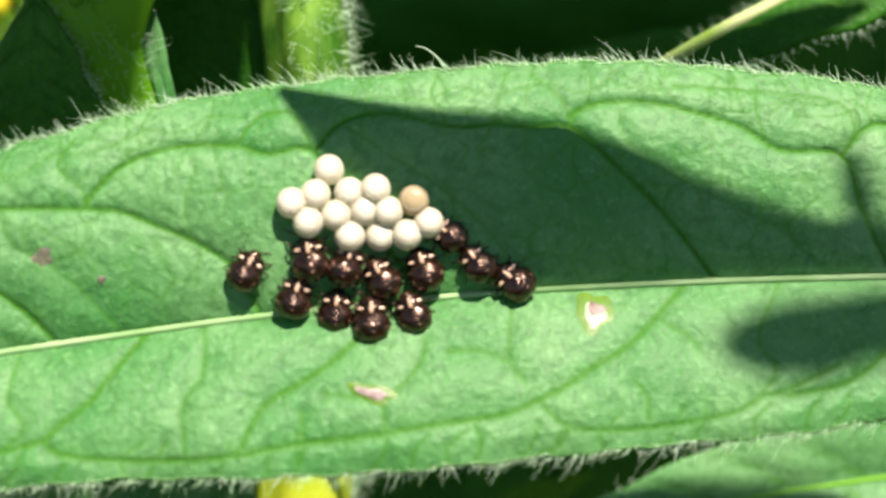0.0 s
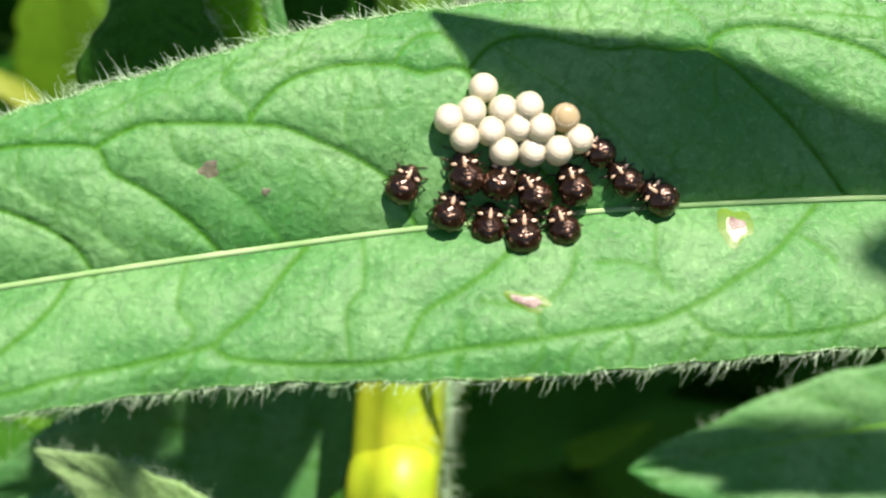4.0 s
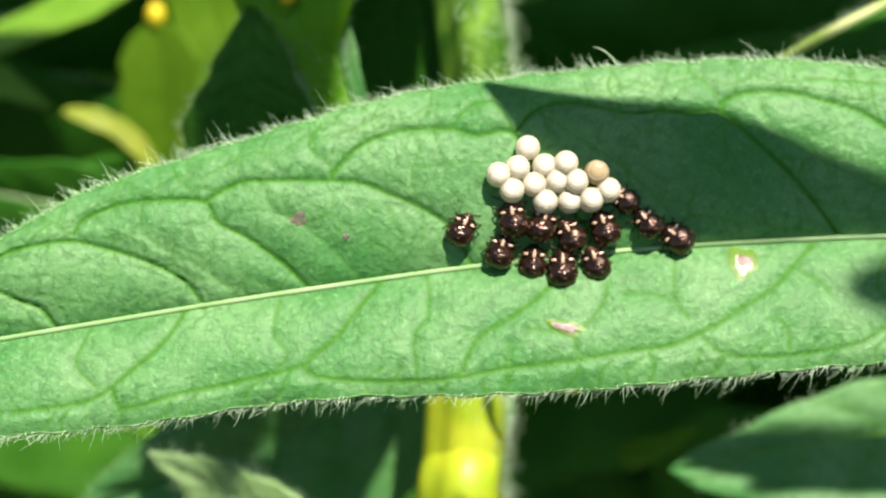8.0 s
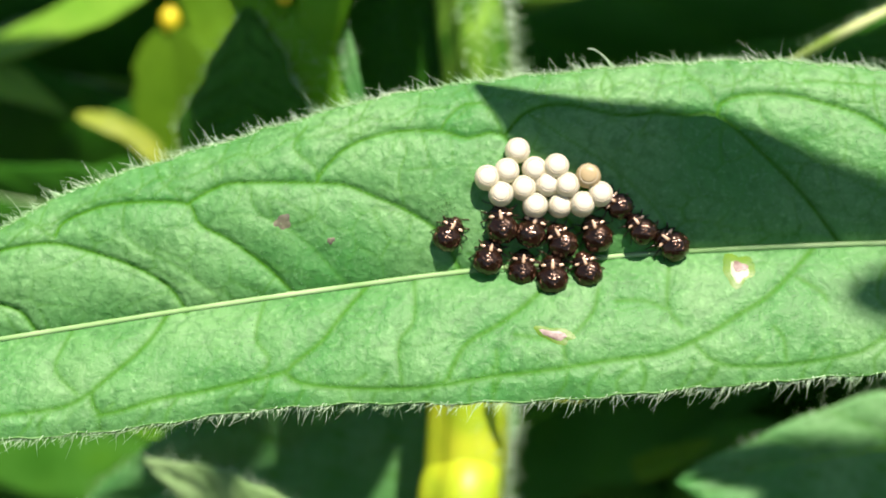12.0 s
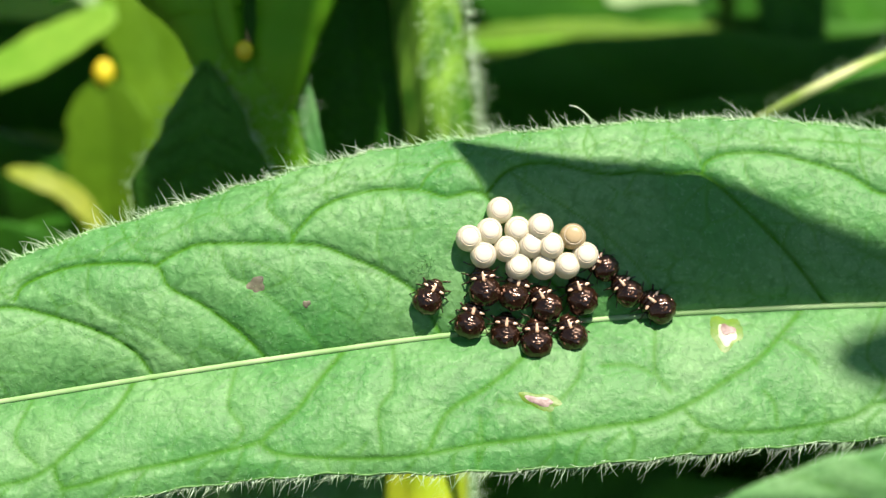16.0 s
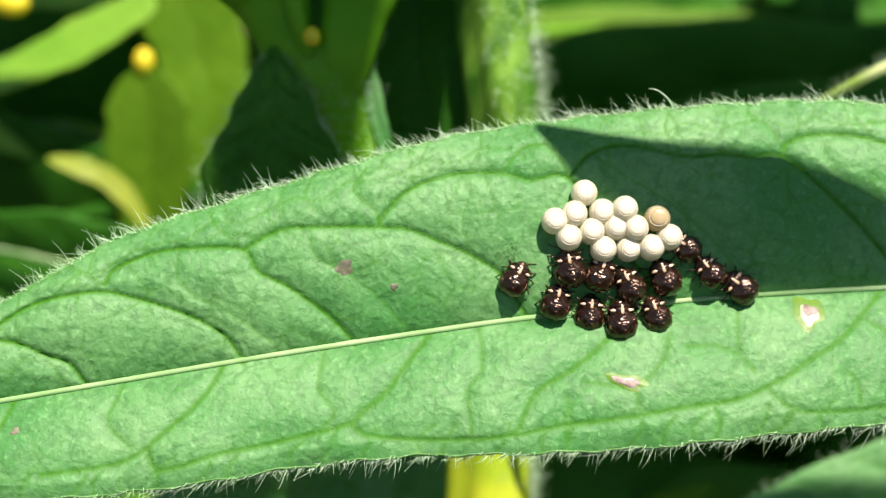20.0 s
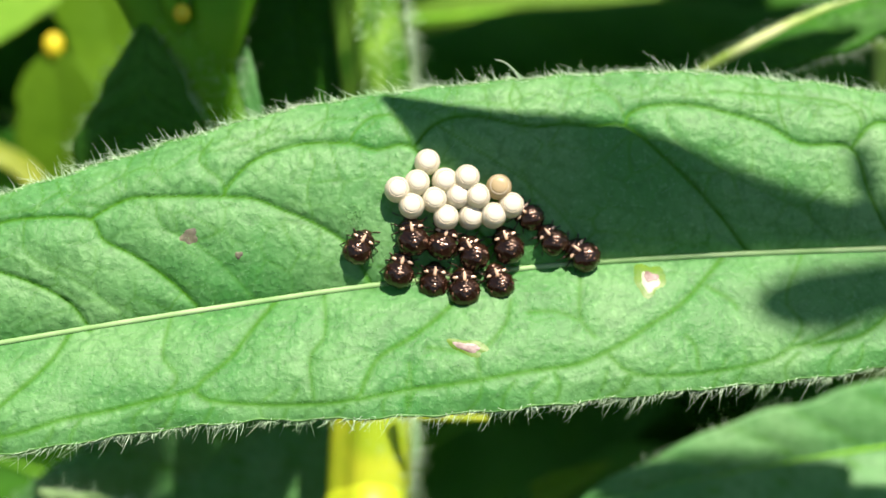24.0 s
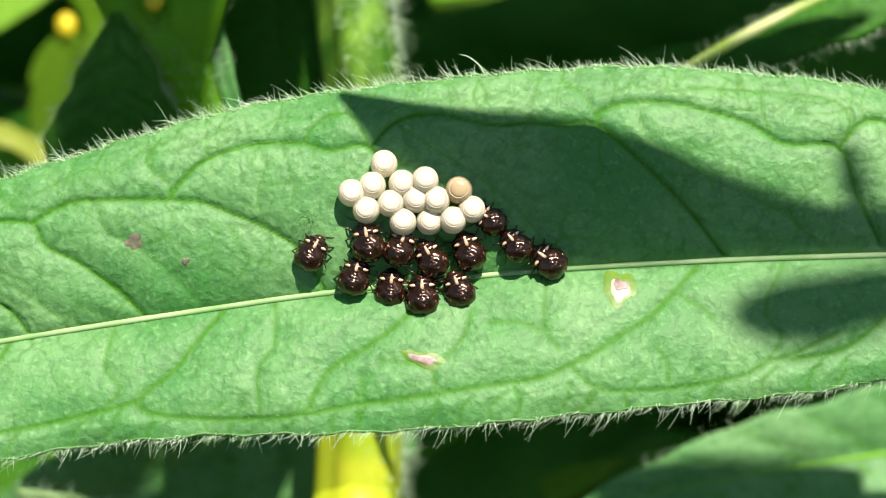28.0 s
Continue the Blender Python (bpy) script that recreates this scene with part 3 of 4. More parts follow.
# ---- other leaves ----
def build_leaf(name, axis, half, side, mat, label, category="leaf", fold=14, pairs=7, rows=44, cols=21, base=0.25, tip=1.2, curl=0.0, rib=True, rib_mat=None, rib_size=0.5, wave=0.05, seed=0, hairs=0, group="", quilt=0.5):
    """A pointed blade along an axis (base to tip), folded along its rib, with side veins and a rib."""
    axis = np.asarray(axis, float)
    leaf = thing(name, axis[0], label, category, group)
    c = curve_points(axis, rows)
    s = np.linspace(0, 1, rows)
    prof = (s + 0.02) ** base * (1.0 - s) ** (1 / tip)
    prof /= prof.max()
    tan = unit(np.gradient(c, axis=0))
    sd = np.asarray(side, float)
    sd = unit(sd[None] - (tan @ sd)[:, None] * tan)
    nor = np.cross(sd, tan)
    nor *= np.where(nor[:, 2:3] < 0, -1, 1)
    x = np.linspace(-1, 1, cols)
    ax = np.abs(x)
    S, X = np.meshgrid(s, x, indexing="ij")
    phase = S * pairs - np.abs(X) * 1.1 + 0.15 * (X > 0)
    off = np.abs(phase - np.round(phase))
    groove = np.exp(-(off / 0.09) ** 2)
    rng = np.random.default_rng(seed)
    ph = rng.uniform(0, 6, 3)
    wavy = 1 + wave * np.sin(S * 17 + ph[0]) + 0.6 * wave * np.sin(S * 37 + ph[1])
    lo, hi = half if isinstance(half, tuple) else (half, half)
    hw = np.where(X > 0, hi, lo) * prof[:, None] * wavy
    half = max(lo, hi)
    a = radians(fold)
    height = np.abs(X) * hw * math.sin(a) - curl * np.abs(hw) * X ** 2 + quilt * (half / 12) * (1 - groove) * np.sin(np.pi * np.clip(np.abs(X), 0, 1)) * 1.0
    p = c[:, None] + sd[:, None] * (X * hw * math.cos(a))[..., None] + nor[:, None] * height[..., None]
    mark = np.clip(0.8 * np.exp(-(off / 0.05) ** 2) * (1 - 0.5 * np.abs(X)), 0, 1)
    mesh_part("blade", p.reshape(-1, 3), grid_faces(rows, cols), mat, leaf, vein=mark.ravel(), thick=0.25)
    if not rib:
        rib_mat, rib_size = mat, 0.14
    if rib_size:
        v, f = tube(c + nor * 0.05, [rib_size, rib_size * 0.6, rib_size * 0.2], rows, 8)
        mesh_part("midrib", v, f, rib_mat or RIB, leaf)
    if hairs:
        k = rng.integers(1, rows - 1, hairs)
        sg = rng.choice([-1, 1], hairs)
        root = p[k, np.where(sg > 0, cols - 1, 0)]
        way = sd[k] * sg[:, None] + rng.normal(0, 0.45, (hairs, 3))
        v, f = hair_mesh(root, way, rng.uniform(0.3, 0.8, hairs), 0.014, rng)
        mesh_part("margin_hairs", v, f, HAIR, leaf, kind="stuff")
    return leaf


# ---- eggs ----
def build_egg(shell_mat, lid_mat, label):
    egg = tagged(new("egg"), label, "egg", "egg cluster")
    n = 20
    prof = [(0.02, 0.32), (0.10, 0.45), (0.30, 0.545), (0.55, 0.58), (0.80, 0.565), (0.96, 0.51), (1.05, 0.44), (1.07, 0.385)]
    ang = np.linspace(0, 2 * np.pi, n, endpoint=False)
    v = np.array([(r * math.cos(a), r * math.sin(a), z) for z, r in prof for a in ang]) * 0.001
    f = grid_faces(len(prof), n, True).tolist() + [list(range(n))[::-1], list(range((len(prof) - 1) * n, len(prof) * n))]
    mesh_part("shell", v, f, shell_mat, egg, local=True)
    prof = [(1.060, 0.392), (1.105, 0.375), (1.15, 0.30), (1.175, 0.20), (1.185, 0.10)]
    v = np.array([(r * math.cos(a), r * math.sin(a), z) for z, r in prof for a in ang] + [(0, 0, 1.187)]) * 0.001
    k = len(prof) * n
    f = grid_faces(len(prof), n, True).tolist() + [(k - n + i, k - n + (i + 1) % n, k) for i in range(n)]
    lid = mesh_part("lid", v, f, lid_mat, egg, local=True)
    ring = [(0.40 * math.cos(a), 0.40 * math.sin(a), 1.068) for a in np.linspace(0, 2 * math.pi, 25)]
    v, f = tube(ring, [0.030, 0.030], 49, 6)
    mesh_part("rim", v * 0.001, f, EGG_RIM, egg, local=True)
    vs, fs = [], []
    for i in range(26):
        a = 2 * math.pi * i / 26
        c0 = np.array([0.395 * math.cos(a), 0.395 * math.sin(a), 1.065])
        d = np.array([math.cos(a), math.sin(a), 0]) * 0.018
        e = np.array([-math.sin(a), math.cos(a), 0]) * 0.018
        o = len(vs)
        vs += [c0 - d - e, c0 + d - e, c0 + d + e, c0 - d + e, c0 + np.array([0, 0, 0.05]) + d * 0.8]
        fs += [(o, o + 1, o + 4), (o + 1, o + 2, o + 4), (o + 2, o + 3, o + 4), (o + 3, o, o + 4)]
    mesh_part("rim_bristles", np.array(vs) * 0.001, fs, lid_mat, lid, local=True)
    return egg


def seat(u, v, heading=0.0, lean=0.0, sink=0.0, size=1.0):
    """A pose on the big leaf's face: local z is the face's normal, local y points along heading (degrees from u)."""
    w = leaf_form([u], [v])[0]
    n = unit(np.array([0.095, 0.15, 1.0]))
    y = np.array([math.cos(radians(heading)), math.sin(radians(heading)), 0])
    y = unit(y - (y @ n) * n)
    x = np.cross(y, n)
    at = world(np.array([u, v, w[0] - sink]))
    R = np.column_stack([x @ AXES, y @ AXES, n @ AXES])
    m = Matrix(R.tolist()).to_4x4()
    return Matrix.Translation(Vector(at)) @ m @ pose(0, 0, 0, lean, 0, 0)


def build_eggs():
    places = [(-2.63, 3.12), (-3.96, 1.88), (-3.1, 2.18), (-3.3, 1.16), (-1.85, 2.34), (-0.87, 2.41), (-2.32, 1.44), (-1.31, 1.6), (-0.36, 1.58), (-1.79, 0.59), (-0.72, 0.67), (0.3, 0.68), (1.1, 1.18)]
    rng = random.Random(3)
    first = build_egg(EGG, EGG_LID, "pearly white barrel-shaped insect egg on the leaf")
    first.matrix_basis = seat(*places[0], 0, 0, 0.05) @ Matrix.Scale(1.0, 4)
    for k, (u, v) in enumerate(places[1:]):
        copy_thing(first, seat(u, v, rng.uniform(0, 360), rng.uniform(-5, 5), 0.05 + rng.uniform(0, 0.1)))
    # the copies keep the first one's size
    tan = build_egg(EGG_TAN, EGG_TAN, "tan discoloured barrel-shaped insect egg on the leaf")
    tan.matrix_basis = seat(0.6, 2.0, 20, 4, 0.1)


# ---- nymphs ----
def ellipsoid(rx, ry, rz, at=(0, 0, 0), nu=14, nv=20, flat=0.35, fn=None):
    th = np.linspace(0.02, np.pi - 0.02, nu)
    ph = np.linspace(0, 2 * np.pi, nv, endpoint=False)
    A, B = np.meshgrid(th, ph, indexing="ij")
    x, y, z = np.sin(A) * np.cos(B), np.sin(A) * np.sin(B), np.cos(A)
    z = np.where(z < 0, z * flat, z)
    v = np.stack([x * rx, y * ry, z * rz], -1).reshape(-1, 3) + np.array(at)
    if fn is not None:
        v = fn(v)
    f = grid_faces(nu, nv, True).tolist() + [list(range(nv)), list(range((nu - 1) * nv, nu * nv))[::-1]]
    return v, f


def build_nymph():
    bug = tagged(new("stink_bug_nymph"), "glossy dark brown stink bug nymph beside the eggs", "insect", "stink bug nymphs")
    mm = 0.001

    def add(name, vf, mat, parent, label=""):
        return mesh_part(name, vf[0] * mm, vf[1], mat, parent, label, local=True)

    def rings(v):
        # shallow cross furrows between the plates
        y = v[:, 1]
        v = v.copy()
        v[:, 2] += -0.022 * np.exp(-((((y + 0.75) / 0.22) % 1 - 0.5) / 0.12) ** 2) * (v[:, 2] > 0.25)
        v *= 1 + (0.035 * np.sin(11 * v[:, 0] + 2) * np.sin(9 * v[:, 1] + 1) + 0.02 * np.sin(23 * v[:, 0] + 17 * v[:, 1]))[:, None]
        return v

    add("abdomen", ellipsoid(0.72, 0.74, 0.62, (0, -0.22, 0.30), 26, 28, 0.4, rings), SHELL, bug)
    for k, y in enumerate((-0.10, -0.34, -0.56)):
        zz = 0.30 + 0.62 * math.sqrt(max(0, 1 - ((y + 0.22) / 0.74) ** 2)) - 0.040
        add("back_plate", ellipsoid(0.20 - 0.04 * k, 0.06, 0.05, (0, y, zz), 10, 16), SHELL_BROWN, bug)
    for s in (-1, 1):
        for x, y in ((0.56, -0.02), (0.54, -0.38)):
            z = 0.30 + 0.62 * math.sqrt(1 - (x / 0.72) ** 2 - ((y + 0.22) / 0.74) ** 2) - 0.06
            add("side_plate", ellipsoid(0.07, 0.11, 0.05, (s * x, y, z - 0.012), 8, 14), SHELL_BROWN, bug, "brown side plate")
        add("shoulder_plate", ellipsoid(0.20, 0.075, 0.05, (s * 0.34, 0.40, 0.652), 8, 14), SHELL_TAN_GLINT, bug, "copper tan shoulder plate with a painted highlight")
    # stripe and shoulder plates also draw the T-shaped highlight in colour
    add("back_stripe", ellipsoid(0.075, 0.36, 0.05, (0, 0.32, 0.752), 10, 14), SHELL_TAN_GLINT, bug, "copper tan stripe along the back with a painted highlight")
    add("thorax", ellipsoid(0.62, 0.30, 0.44, (0, 0.42, 0.32), 16, 24, 0.5), SHELL, bug)
    add("neck_shield", ellipsoid(0.50, 0.20, 0.36, (0, 0.64, 0.32), 14, 22, 0.5), SHELL, bug)
    head = add("head", ellipsoid(0.30, 0.22, 0.24, (0, 0.78, 0.28), 14, 18, 0.6), SHELL, bug)
    for s in (-1, 1):
        add("eye", ellipsoid(0.075, 0.075, 0.075, (s * 0.29, 0.75, 0.31), 8, 12, 1), EYE, head)
        line = [(s * 0.16, 0.93, 0.26), (s * 0.32, 1.06, 0.34), (s * 0.52, 1.16, 0.30), (s * 0.66, 1.30, 0.16)]
        add("antenna", tube(line, [0.022, 0.02, 0.028, 0.026], 14, 6), LIMB, head)
        for k, (y, reach, back_way) in enumerate(((0.55, 0.42, 0.30), (0.32, 0.50, -0.05), (0.10, 0.46, -0.45))):
            line = [(s * 0.40, y, 0.20), (s * (0.50 + 0.30 * reach), y + 0.4 * back_way, 0.34), (s * (0.55 + 0.55 * reach), y + 0.75 * back_way, 0.14), (s * (0.58 + 0.72 * reach), y + back_way, 0.02)]
            add("leg", tube(line, [0.05, 0.042, 0.03, 0.022], 14, 6), LIMB, bug)
    return bug


def build_nymphs():
    # place on the leaf, heading in degrees, size
    rows = [(-5.63, -0.61, 62, 0.92), (-3.29, -0.14, 100, 1), (-1.93, -0.41, 70, 0.95), (-0.63, -0.88, 120, 0.95), (0.96, -0.56, 110, 0.98), (1.87, 0.78, 150, 0.85), (2.98, -0.32, 130, 0.88), (4.34, -0.99, 145, 0.98), (-3.85, -1.62, 75, 0.95), (-2.34, -2.1, 85, 0.95), (-0.99, -2.44, 92, 1), (0.55, -2.16, 112, 0.92)]
    first = build_nymph()
    for k, (u, v, heading, size) in enumerate(rows):
        m = seat(u, v, heading, [0, 4, -3, 2][k % 4], 0.02) @ Matrix.Diagonal((size * 1.0, size * 0.94, size * 1.04, 1))
        if k == 0:
            first.matrix_basis = m
        else:
            ob = copy_thing(first, Matrix())
            ob.matrix_basis = m


# ---- build ----
soil = bpy.data.meshes.new("ground")
n = 60
gx = np.sign(np.linspace(-1, 1, n)) * np.abs(np.linspace(-1, 1, n)) ** 5 * 300
GX, GY = np.meshgrid(gx, gx, indexing="ij")
GZ = np.where(np.hypot(GX, GY) < 3, 0.012 * np.sin(GX * 23) * np.sin(GY * 19), 0)
soil.from_pydata(np.stack([GX, GY, GZ], -1).reshape(-1, 3).tolist(), [], grid_faces(n, n).tolist())
soil.materials.append(SOIL)
tagged(new("ground", soil), "dark brown garden soil under the plants", "ground", kind="structure")

build_big_leaf()
build_eggs()
build_nymphs()
# main stem behind the leaf
def stem_shape(a):
    return 1 + 0.10 * math.cos(3 * a + 0.6) + 0.05 * math.cos(5 * a)


stem = thing("stem", (-7, -330, -235), "upright hairy green plant stem, yellowish low down", "plant stem", "")
TOPLINE = [(-9.5, 58, -18), (-7.6, 30, -18.5), (-6.15, 14, -18.9), (-5.45, 8, -19), (-5.5, 0.5, -22), (-6.0, -5.5, -25)]
v, f = tube(TOPLINE, [2.0, 2.0, 1.95, 2.0, 2.1, 2.2], 60, 28, stem_shape)
mesh_part("upper_stem", v, f, STEM, stem, "green ribbed upper stem")
LOW = [(-5.98, -5.2, -25), (-6.1, -10, -25.1), (-6.35, -15, -25.2), (-6.7, -22, -25.6), (-6.8, -60, -48), (-7, -330, -235)]
v, f = tube(LOW, [2.32, 2.38, 2.42, 2.5, 2.7, 3.2], 90, 28, stem_shape)
mesh_part("lower_stem", v, f, STEM_YELLOW, stem, "yellow lower stem")
rng = np.random.default_rng(8)
n = 2200
yy = rng.uniform(-24, 20, n)
cu = np.interp(yy, [-24, -8.5, 0, 8, 14, 30], [-6.2, -5.8, -5.5, -5.45, -6.15, -7.6])
a = np.where(rng.random(n) < 0.45, rng.uniform(-0.9, 0.35, n), rng.uniform(0.3, 1.9, n))
dirs = np.stack([np.cos(a), np.zeros(n), np.sin(a)], 1)
roots = np.stack([cu, yy, np.interp(yy, [-15, -10, -5.5, 0.5, 8], [-25.2, -25.1, -25.0, -22.0, -19.0])], 1) + dirs * 2.1
v, f = hair_mesh(roots, dirs + rng.normal(0, 0.3, (n, 3)) + np.array([0, -0.15, 0]), rng.uniform(0.3, 1.1, n), 0.022, rng)
mesh_part("stem_hairs", v, f, HAIR, stem, "stiff white hairs on the stem", kind="stuff")
v, f = tube([(-4.6, -9.8, -21.8), (-3.2, -10.1, -20.8), (0.6, -10.25, -20.6)], [0.42, 0.26, 0.15], 16, 8)
mesh_part("side_shoot", v, f, STEM_YELLOW, stem, "thin yellow side shoot")

# unseen leaves added above the view, to shade the ones below
def shade(points, reach, half, seed, mat=None, base=0.18):
    """An unseen leaf added towards the sun from the places that it is to shade: base first, tip last."""
    axis = [np.array(p, float) + SUN * reach for p in points]
    d = unit(axis[-1] - axis[0])
    build_leaf("leaf", axis, half, np.cross(unit(SUN), d), mat or GREEN, "unseen green leaf added to cast shade from above", fold=3, seed=seed, rows=40, cols=13, group="upper leaves", base=base, tip=1.6, wave=0.02)


# forked leaf stalk beside the stem, its hanging leaf, and the shaded blade behind
fork = thing("leaf_stalk", (-14.5, -4, -17), "forked green leaf stalk in half shade", "leaf stalk")
FLAT = lambda a: 1 - 0.42 * math.sin(a) ** 2
v, f = tube([(-12.9, -4, -19.5), (-13.6, 4, -18.0), (-14.6, 8, -17.0), (-15.6, 10.4, -16.6), (-16.0, 12.4, -16.4)], [1.2, 1.2, 1.45, 1.95, 1.7], 34, 24, FLAT)
mesh_part("lower_stalk", v, f, STALK, fork)
v, f = tube([(-16.9, 9.0, -16.9), (-17.6, 12.0, -16.2), (-18.2, 14.3, -15.8), (-19.1, 16.4, -15.4), (-25, 26, -14)], [0.9, 1.5, 2.0, 2.4, 2.6], 36, 20, FLAT)
mesh_part("branch", v, f, STALK, fork)
v, f = tube([(-18.6, 12.4, -16.9), (-19.9, 14.6, -16.6), (-22.0, 17.0, -16.2), (-29, 25, -15)], [0.5, 0.9, 1.3, 1.6], 30, 14)
mesh_part("branch", v, f, STALK, fork)
v, f = tube([(-15.0, 9.0, -16.9), (-14.3, 11.6, -16.0), (-13.8, 13.6, -15.6), (-13.1, 16.4, -15.2), (-10.5, 26, -14)], [1.3, 1.6, 1.75, 2.3, 2.6], 36, 20, FLAT)
mesh_part("branch", v, f, STALK, fork)
v, f = tube([(-16.2, 11.4, -15.6), (-16.9, 13.4, -14.9), (-17.3, 16, -14.4), (-18.4, 24, -13)], [0.35, 0.55, 0.6, 0.6], 26, 14)
mesh_part("branch", v, f, STALK, fork)
rng = np.random.default_rng(18)
n = 420
yy = rng.uniform(2, 13, n)
a = rng.uniform(0.3, 2.8, n)
mid_u, wide = np.interp(yy, [2, 8, 10.4, 13], [-14.0, -14.9, -15.7, -16.0]), np.interp(yy, [2, 8, 10.4, 13], [1.9, 1.9, 2.8, 3.6])
roots = np.stack([mid_u + wide * np.cos(a), yy, -17.0 + 1.25 * np.sin(a)], 1)
v, f = hair_mesh(roots, np.stack([np.cos(a), rng.normal(0, 0.4, n), np.sin(a)], 1), rng.uniform(0.4, 1.0, n), 0.016, rng)
mesh_part("stalk_hairs", v, f, HAIR, fork, "fine white hairs on the stalk", kind="stuff")
build_leaf("leaf", [(-18.2, 11.8, -15.4), (-18.2, 8.0, -14.6), (-18.3, 4, -14.4), (-18.7, -3, -15.0)], 4.1, (1, -0.05, 0.1), MIDGREEN, "hanging dark green leaf in shade", fold=-12, pairs=6, rib=False, hairs=460, seed=5, base=1.0, tip=3, quilt=0.9)
build_leaf("leaf", [(-13.2, 11.3, -17.4), (-12.8, 9.0, -17.4), (-12.2, 6.6, -17.5), (-11.6, 3, -17.8)], 0.52, (1, 0, 0.2), GREEN, "narrow pale green leaf edge-on", fold=5, pairs=3, rib=False, seed=6, base=0.4)
build_leaf("leaf", [(-19.5, 18.6, -15.5), (-23.0, 16.8, -15.0), (-26.4, 14.9, -14.6)], 0.5, (0.5, 0.8, 0.2), SHADED, "dark pointed leaf tip beside the stalk", fold=8, pairs=3, rib=False, seed=41)
# the leaves behind the stem and stalk carry shade in their dark green
build_leaf("leaf", [(-11.0, 34, -20), (-10.4, 16, -20.8), (-10.2, 8, -21.4), (-10.2, -8, -22.5)], 5.0, (1, 0, 0.2), SHADED, "dark green hairy leaf in deep shade behind the stem", fold=8, seed=7, hairs=400, rib=False)
build_leaf("leaf", [(-19, 26, -29), (-16.8, 18, -29), (-15, 10, -29)], 2.6, (1, 0, 0.2), SHADED, "leaf behind the forked stalk, shade put into its dark green", fold=8, seed=44, rib=False)
bud = thing("flower_bud", (-16.1, 12.4, -14.9), "small yellow round bud on the stalk", "flower bud")
mesh_part("bud", ellipsoid(0.5, 0.55, 0.5, (-16.05, 12.4, -14.8), flat=1)[0], ellipsoid(1, 1, 1)[1], YELLOW, bud)

# leaf with a pale rib
# its blade is partly shaded by its dark colour
build_leaf("leaf", [(8.5, 6.6, -20.6), (14.0, 10.1, -20), (18.2, 12.35, -19.8), (22.6, 14.1, -20), (32, 17, -20.5), (46, 18.5, -23)], (0.14, 2.9), (0.45, -0.8, 0.35), SHADED, "green leaf hanging from a pale yellow rib", fold=2, rib_mat=STALK_PALE, rib_size=0.46, hairs=600, seed=9, base=0.9, quilt=0.9)

# far leaves; the dark ones have shade put into their colour
build_leaf("leaf", [(-5.4, 21.4, -80), (3, 22.2, -80), (13, 22.0, -80), (23.0, 22.4, -80)], 2.3, (0, 1, -0.35), OLIVE, "olive green leaf in the sun", fold=6, seed=10, tip=3, rib_mat=STALK)
build_leaf("leaf", [(8.6, 27.6, -84), (13.5, 28.0, -84), (18.8, 27.0, -84)], 1.9, (0, 1, -0.35), PALE, "pale green leaf glinting in the sun", fold=6, seed=42, rib=False)
build_leaf("leaf", [(18.6, 36, -82), (19.6, 28, -82), (20.8, 21, -82)], 1.3, (1, 0.1, -0.3), OLIVE, "narrow olive green leaf in the sun", fold=6, seed=46, rib=False)
build_leaf("leaf", [(33, 33, -86), (34, 27, -86), (36, 18, -86)], 4.0, (1, 0.1, -0.3), MIDGREEN, "mid green leaf half in the sun", fold=6, seed=43, rib=False)
build_leaf("leaf", [(60, 4, -66), (12, 5, -66), (-45, 4, -70)], 12, (0, 1, 0.3), SHADED, "broad dark green leaf in shade", fold=10, seed=11, rib_mat=STALK)
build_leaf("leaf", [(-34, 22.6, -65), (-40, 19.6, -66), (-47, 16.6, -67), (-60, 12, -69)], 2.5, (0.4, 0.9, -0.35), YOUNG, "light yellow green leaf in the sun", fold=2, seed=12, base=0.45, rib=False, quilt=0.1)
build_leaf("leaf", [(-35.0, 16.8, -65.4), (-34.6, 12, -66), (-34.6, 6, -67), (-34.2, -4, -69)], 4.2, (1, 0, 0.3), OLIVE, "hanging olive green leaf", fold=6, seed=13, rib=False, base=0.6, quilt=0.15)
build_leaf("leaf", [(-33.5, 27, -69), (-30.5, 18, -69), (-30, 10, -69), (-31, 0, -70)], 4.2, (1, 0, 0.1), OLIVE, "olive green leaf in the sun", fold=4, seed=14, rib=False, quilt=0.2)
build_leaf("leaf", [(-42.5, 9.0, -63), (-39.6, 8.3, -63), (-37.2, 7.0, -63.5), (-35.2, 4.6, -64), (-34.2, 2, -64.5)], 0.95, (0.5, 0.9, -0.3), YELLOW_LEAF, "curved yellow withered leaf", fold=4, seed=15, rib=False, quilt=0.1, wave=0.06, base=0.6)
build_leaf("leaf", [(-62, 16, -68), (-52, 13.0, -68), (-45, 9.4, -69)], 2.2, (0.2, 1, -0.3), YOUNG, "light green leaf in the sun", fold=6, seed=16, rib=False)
build_leaf("leaf", [(-26, -4, -56), (-40, 0.5, -56), (-58, 4, -58)], 5, (0, 1, 0.3), SHADED, "dark green leaf in shade", fold=10, seed=17)
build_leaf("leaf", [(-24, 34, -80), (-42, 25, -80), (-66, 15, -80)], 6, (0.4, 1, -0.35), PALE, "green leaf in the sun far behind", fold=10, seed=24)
build_leaf("leaf", [(-66, 6, -74), (-46, 4, -74), (-20, 6, -76)], 12, (0, 1, 0.3), SHADED, "broad dark green leaf in shade", fold=10, seed=25, rib_mat=STALK)
build_leaf("leaf", [(-38, 12, -84), (-54, 14, -82), (-84, 12, -84)], 14, (0, 1, 0.3), SHADED, "broad far leaf with shade put into its dark green", fold=8, seed=26)
